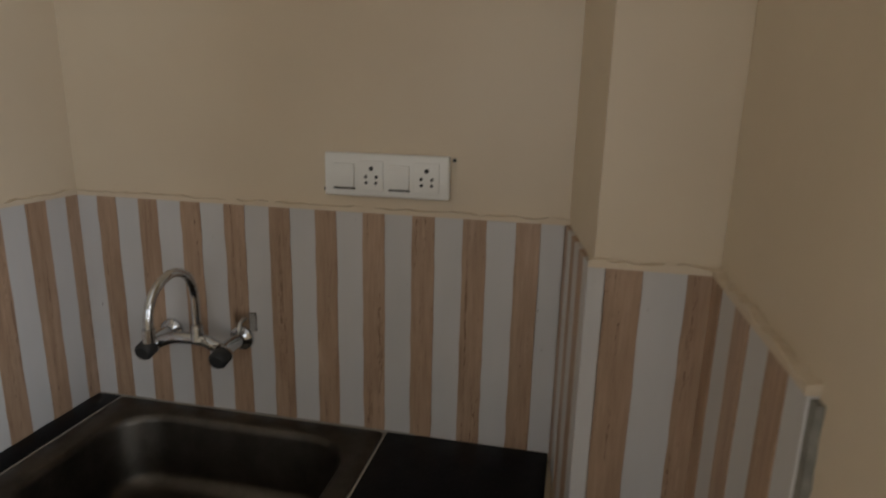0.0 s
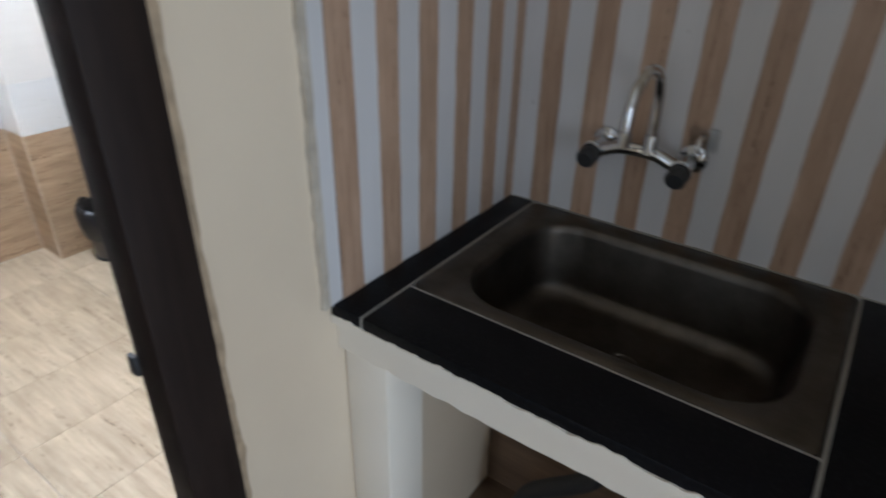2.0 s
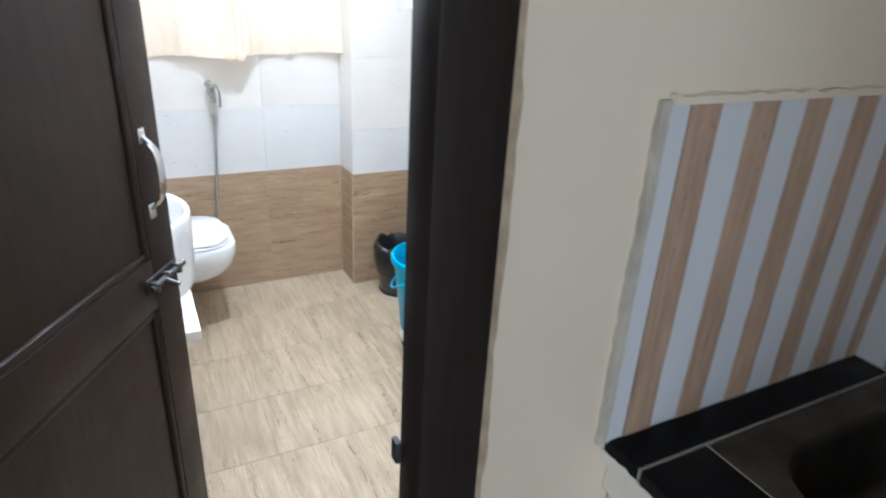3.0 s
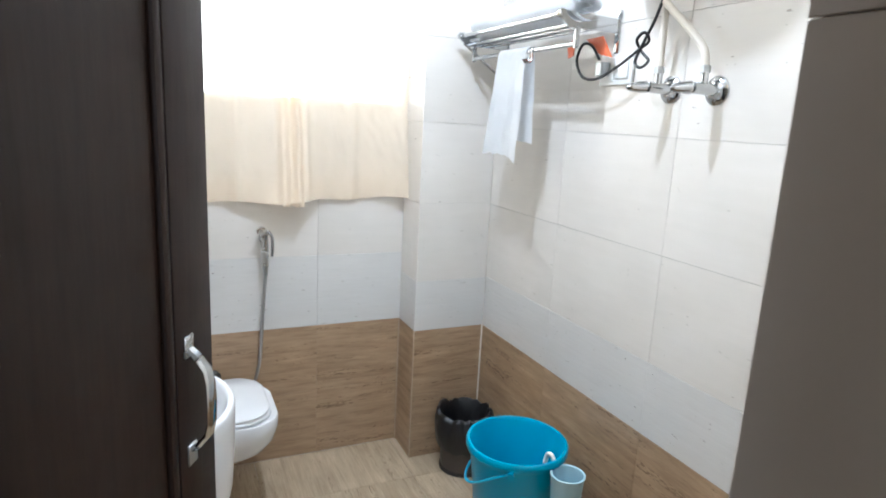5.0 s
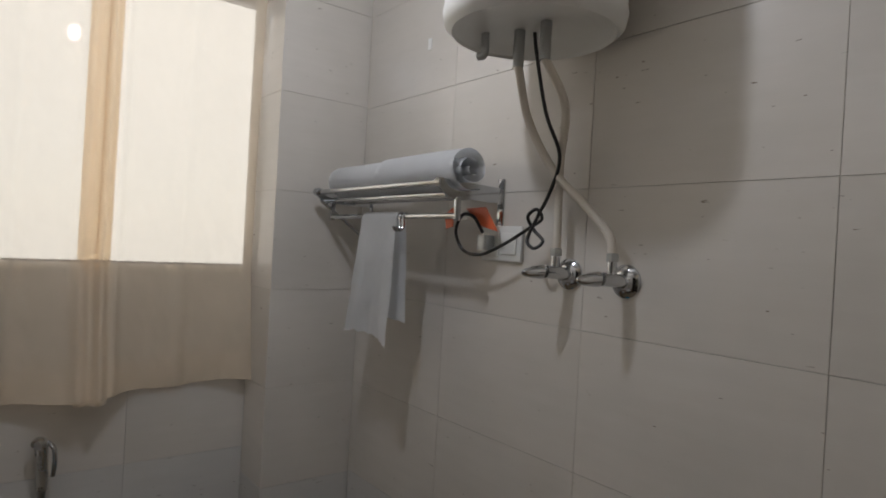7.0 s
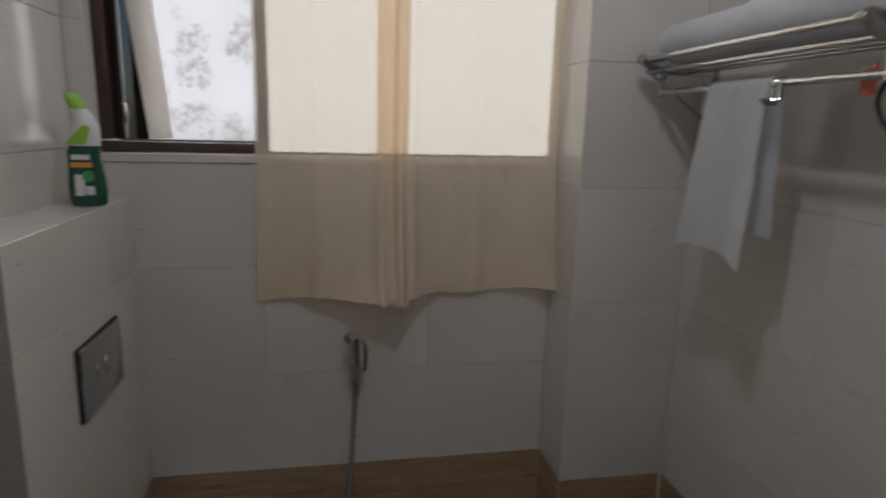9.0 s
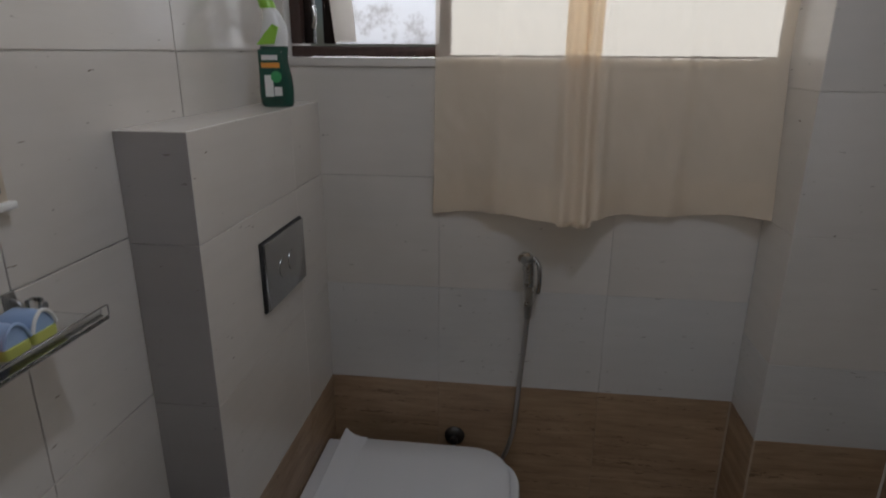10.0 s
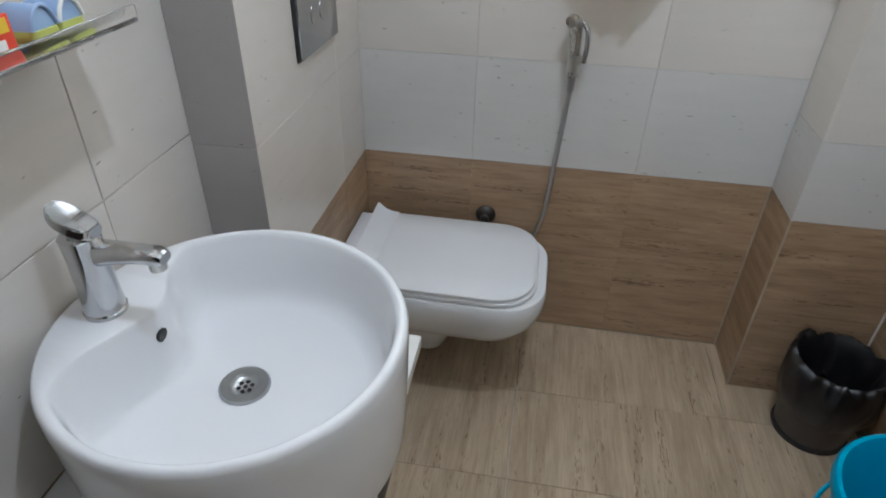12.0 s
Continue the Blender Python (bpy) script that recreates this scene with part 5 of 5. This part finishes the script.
# towel over the bar
bm = bmesh.new()
prof = []
for i in range(22):
    prof.append((1.245 - 0.0135, 1.340 + (RKZ - 0.078 - 1.340) * i / 21))
for i in range(1, 9):
    a = math.pi * (1 - i / 9)
    prof.append((1.245 + 0.0135 * math.cos(a), RKZ - 0.078 + 0.0135 * math.sin(a)))
for i in range(18):
    prof.append((1.245 + 0.0135 + 0.004 * math.sin(i / 6), RKZ - 0.078 - (RKZ - 0.078 - 1.40) * i / 17))
rows = []
NW = 24
for i in range(NW + 1):
    u = i / NW
    row = []
    for j, (y, z) in enumerate(prof):
        drop = max(0.0, (RKZ - 0.078 - z) / 0.335)
        front = j < 22
        x = (-2.698 if front else -2.692) + 0.188 * u + (-0.042 + 0.042 * u) * drop * (1 if front else 0.3)
        yy = y + (-1 if front else 1) * (0.010 * drop * (0.5 + math.sin(6.5 * u + 1.2)) + 0.006 * noise.noise(Vector((u * 5, z * 9, 1))) * drop + 0.0025 * noise.noise(Vector((u * 14, z * 40, 3))))
        zz = z + (0.012 * math.sin(3.0 * u + 0.4) - 0.010 * u + 0.005 * noise.noise(Vector((u * 12, 0.3, 6)))) * drop * (1 if front else 0.6)
        row.append(bm.verts.new((x, yy, zz)))
    rows.append(row)
for a, b in zip(rows, rows[1:]):
    for k in range(len(prof) - 1):
        bm.faces.new((a[k], a[k + 1], b[k + 1], b[k]))
bmesh.ops.solidify(bm, geom=bm.faces[:], thickness=0.006)
tagged(mesh_object("hand_towel", bm, TOWEL, 80), "white hand towel folded over the rack's bar", "towel", "towels on the rack")

# socket with plug
sock = thing("wall_socket", (-2.245, R, 1.63), "white modular wall socket beside the towel rack", "socket")
part("plate", box(-2.318, -2.172, R - 0.012, R - 0.0005, 1.585, 1.676, 0.004, 3), PLASTIC, sock)
part("module", box(-2.306, -2.250, R - 0.016, R - 0.0115, 1.597, 1.664, 0.002), PLASTIC, sock)
part("switch", box(-2.240, -2.186, R - 0.017, R - 0.0115, 1.603, 1.658, 0.003), PLASTIC, sock)
plug = thing("power_plug", (-2.278, R - 0.02, 1.64), "grey plug with an orange heater tag and black cable", "plug")
part("plug_body", loft([rounded(-2.296, -2.260, R - 0.052, R - 0.017, z, 0.008, 4) for z in (1.612, 1.650)]), DULL, plug)
tag = [(-2.330, 1.718), (-2.262, 1.722), (-2.218, 1.660), (-2.270, 1.672)]
part("tag", loft([[Vector((a, R - 0.060 + (a + 2.33) * 0.1, b)) for a, b in tag], [Vector((a, R - 0.064 + (a + 2.33) * 0.1, b)) for a, b in tag]]), ORANGE, plug, "folded orange tag")
part("tag", loft([[Vector((a - 0.035, R - 0.10, b)) for a, b in ((-2.335, 1.70), (-2.300, 1.718), (-2.300, 1.668), (-2.325, 1.662))], [Vector((a - 0.035, R - 0.104, b)) for a, b in ((-2.335, 1.70), (-2.300, 1.718), (-2.300, 1.668), (-2.325, 1.662))]]), ORANGE, plug, "folded orange tag")

# small paper tag left on the tiles
sticker = thing("wall_tag", (-2.62, R, 2.237), "small white paper tag stuck on the tiled wall", "tag")
part("paper", box(-2.629, -2.611, R - 0.0022, R - 0.0008, 2.218, 2.252), PLASTIC, sticker)

# water heater
GC = Vector((-1.985, 1.195, 2.065))
geyser = thing("water_heater", GC, "white round vertical storage water heater on the tiled wall", "water heater")
part("tank", lathe(GC, [(0, 0.028), (0.10, 0.022), (0.150, 0.010), (0.162, 0.0), (0.170, -0.002), (0.182, 0.012), (0.186, 0.04), (0.186, 0.46), (0.175, 0.50), (0.12, 0.525), (0, 0.53)], 64), PLASTIC, geyser)
part("bottom_ring", lathe(GC, [(0.152, 0.012), (0.168, -0.006), (0.184, 0.008), (0.1885, 0.03), (0.1875, 0.036)], 64), PLASTIC, geyser)
part("bracket", box(-2.10, -1.90, GC.y + 0.16, R - 0.0005, 2.2, 2.45, 0.004), STEEL, geyser)
for x, c in ((-2.045, "blue"), (-1.968, "red")):
    part("inlet", rod((x, GC.y + 0.02, GC.z + 0.024), (x, GC.y + 0.02, GC.z - 0.055), 0.012), DULL, geyser)
part("valve", tube([(-2.10, GC.y - 0.03, GC.z + 0.02), (-2.10, GC.y - 0.03, GC.z - 0.025), (-2.115, GC.y - 0.035, GC.z - 0.03)], 0.009), DULL, geyser)

# stop valves with hoses
VL, VR = Vector((-2.021, R, 1.567)), Vector((-1.866, R, 1.562))
for V in (VL, VR):
    v = thing("angle_valve", V, "chrome angle valve with wall flange", "valve", "valves under the heater")
    part("flange", lathe(V, [(0, 0), (0.036, 0), (0.0355, 0.005), (0.028, 0.012), (0.015, 0.016), (0, 0.016)], 36, (0, -1, 0)), CHROME, v)
    part("body", rod(V + Vector((0, -0.012, 0)), V + Vector((-0.012, -0.07, 0.004)), 0.0145), CHROME, v)
    part("outlet", rod(V + Vector((-0.008, -0.042, 0.008)), V + Vector((-0.008, -0.042, 0.052)), 0.010), CHROME, v)
    part("nut", lathe(V + Vector((-0.008, -0.042, 0.040)), [(0, 0), (0.0135, 0), (0.0135, 0.016), (0.010, 0.018), (0, 0.018)], 6), DULL, v)
    part("knob", loft([[V + Vector((-0.012 - d * 0.35, -0.068 - d, 0.004 - d * 0.08)) + Vector((r * 0.9 * math.cos(2 * math.pi * k / 18), r * -0.3 * math.cos(2 * math.pi * k / 18), r * math.sin(2 * math.pi * k / 18))) for k in range(18)] for d, r in ((0, 0.010), (0.008, 0.0165), (0.030, 0.014), (0.050, 0.0085), (0.056, 0.004))]), CHROME, v)
for a, b, mids in ((VL, (-1.968, GC.y + 0.02, GC.z - 0.05), [(-2.028, R - 0.044, 1.70), (-2.020, R - 0.055, 1.82), (-1.975, R - 0.10, 1.93)]), (VR, (-2.045, GC.y + 0.02, GC.z - 0.05), [(-1.885, R - 0.045, 1.66), (-1.945, R - 0.050, 1.72), (-2.03, R - 0.065, 1.80), (-2.072, R - 0.11, 1.91)])):
    pts = [(a.x - 0.008, a.y - 0.042, a.z + 0.05)] + mids + [b]
    h = tagged(mesh_object("water_hose", tube(pts, 0.0095, 14, 12), HOSE, 60), "cream flexible water hose up to the heater", "hose", "hoses of the heater")
# black cable with a knot
pts = [(-2.268, R - 0.055, 1.655), (-2.285, R - 0.075, 1.695), (-2.325, R - 0.080, 1.700), (-2.350, R - 0.078, 1.655), (-2.325, R - 0.070, 1.608), (-2.26, R - 0.066, 1.600), (-2.18, R - 0.064, 1.628), (-2.10, R - 0.062, 1.668), (-2.062, R - 0.060, 1.690), (-2.070, R - 0.070, 1.712), (-2.095, R - 0.072, 1.695), (-2.085, R - 0.060, 1.665), (-2.055, R - 0.060, 1.640), (-2.070, R - 0.072, 1.622), (-2.095, R - 0.070, 1.640), (-2.075, R - 0.064, 1.690), (-2.035, R - 0.065, 1.755), (-2.005, R - 0.075, 1.83), (-2.020, R - 0.11, 1.92), (-2.03, GC.y + 0.06, GC.z - 0.02), (-2.03, GC.y + 0.05, GC.z + 0.026)]
tagged(mesh_object("heater_cable", tube(pts, 0.0042, 10, 8), CABLE, 60), "black heater cable tied in a loose knot", "cable")

# bin with bag
BN = Vector((-2.850, 1.266, 0))
bin_ = thing("waste_bin", BN, "small dark waste bin with a black bag over its rim", "bin")
part("bin", lathe(BN, [(0, 0.001), (0.086, 0.001), (0.092, 0.006), (0.104, 0.24), (0.100, 0.24), (0.088, 0.02), (0, 0.018)], 40), BIN, bin_)
part("base_ring", lathe(BN, [(0.084, 0.0), (0.096, 0.0), (0.098, 0.006), (0.096, 0.016), (0.0925, 0.016)], 40), RUBBER, bin_, "black base ring")
bm = bmesh.new()
rows = []
for r, h in ((0.070, 0.13), (0.088, 0.20), (0.097, 0.245), (0.106, 0.262), (0.116, 0.258), (0.121, 0.245), (0.124, 0.225), (0.126, 0.20), (0.125, 0.175), (0.121, 0.15), (0.115, 0.125), (0.107, 0.105)):
    row = []
    for k in range(72):
        a = 2 * math.pi * k / 72
        w = noise.noise(Vector((3 * math.cos(a), 3 * math.sin(a), h * 8)))
        f = noise.noise(Vector((11 * math.cos(a), 11 * math.sin(a), h * 5)))
        g = noise.noise(Vector((24 * math.cos(a), 24 * math.sin(a), h * 22)))
        rr = r * (1 + 0.11 * w + 0.055 * f + 0.035 * g) if r > 0.1 else r * (1 + 0.03 * w)
        row.append(bm.verts.new((BN.x + rr * math.cos(a), BN.y + rr * math.sin(a), h + 0.020 * w + 0.012 * f)))
    rows.append(row)
for a, b in zip(rows, rows[1:]):
    for k in range(72):
        bm.faces.new((a[k], a[(k + 1) % 72], b[(k + 1) % 72], b[k]))
part("bag", bm, BAG, bin_, "crinkled black bag", 70)

# stool and bucket
BK = Vector((-2.268, 1.160, 0))
stool = thing("low_stool", BK, "low white plastic bathroom stool", "stool")
part("seat", lathe(BK, [(0, 0.118), (0.112, 0.118), (0.121, 0.112), (0.125, 0.095), (0.119, 0.094), (0.108, 0.106), (0, 0.106)], 40), PLASTIC, stool)
for k in range(4):
    a = radians(35 + 90 * k)
    o, q = BK + Vector((0.098 * math.cos(a), 0.098 * math.sin(a), 0.11)), BK + Vector((0.112 * math.cos(a), 0.112 * math.sin(a), 0.0))
    lg = part("leg", rod(q + Vector((0, 0, 0.012)), o, 0.015, 0.019, 16), PLASTIC, stool)
    part("foot", rod(q, q + Vector((0, 0, 0.012)), 0.017, sides=16), RUBBER, lg, "grey rubber foot")
bucket = thing("bucket", BK + Vector((0, 0, 0.1185)), "turquoise blue plastic bucket standing on a low stool", "bucket")
b0 = BK + Vector((0, 0, 0.1185))
part("pail", lathe(b0, [(0, 0.001), (0.112, 0.001), (0.119, 0.008), (0.150, 0.29), (0.152, 0.305), (0.163, 0.307), (0.166, 0.314), (0.166, 0.328), (0.162, 0.335), (0.154, 0.335), (0.149, 0.325), (0.116, 0.014), (0, 0.010)], 64), BLUE, bucket)
pts = []
for k in range(17):
    t = math.pi * k / 16
    c = Vector((math.cos(t), 0, 0))
    side = Vector((-0.80, 0.60, 0))
    out = Vector((-0.60, -0.80, 0))
    pts.append(b0 + side * (0.163 * math.cos(t)) + out * (0.148 * math.sin(t) ** 0.8 + 0.012) + Vector((0, 0, 0.30 - 0.105 * math.sin(t))))
hb = part("handle", tube(pts, 0.0045, 8, 4), BLUE, bucket, "hanging bail handle")
for s in (1, -1):
    part("ear", rod(b0 + Vector((-0.80, 0.60, 0)) * (s * 0.150) + Vector((0, 0, 0.30)), b0 + Vector((-0.80, 0.60, 0)) * (s * 0.172) + Vector((0, 0, 0.30)), 0.012), BLUE, bucket)
mug = thing("bath_mug", b0 + Vector((0.1, -0.03, 0.2)), "small pale blue mug hooked on the bucket's rim", "mug")
mc = b0 + Vector((0.197, 0.062, 0.195))
part("cup", lathe(mc, [(0, 0.0), (0.040, 0.0), (0.044, 0.01), (0.050, 0.11), (0.053, 0.113), (0.053, 0.119), (0.047, 0.118), (0.041, 0.012), (0, 0.006)], 32), plain("pale_blue_plastic", (0.45, 0.66, 0.75), 0.3), mug)
part("handle", tube([mc + Vector((-0.046, -0.014, 0.110)), mc + Vector((-0.058, -0.018, 0.146)), mc + Vector((-0.076, -0.024, 0.146)), mc + Vector((-0.084, -0.026, 0.115))], 0.007), PLASTIC, mug)

# ceiling bulb fitting
fit_ = thing("ceiling_lamp", (BULB[0], BULB[1], CEIL), "white plastic batten lamp holder on the ceiling", "lamp")
part("holder", lathe((BULB[0], BULB[1], CEIL), [(0, 0), (0.045, 0), (0.043, 0.012), (0.024, 0.03), (0.02, 0.045), (0, 0.045)], 28, (0, 0, -1)), PLASTIC, fit_)
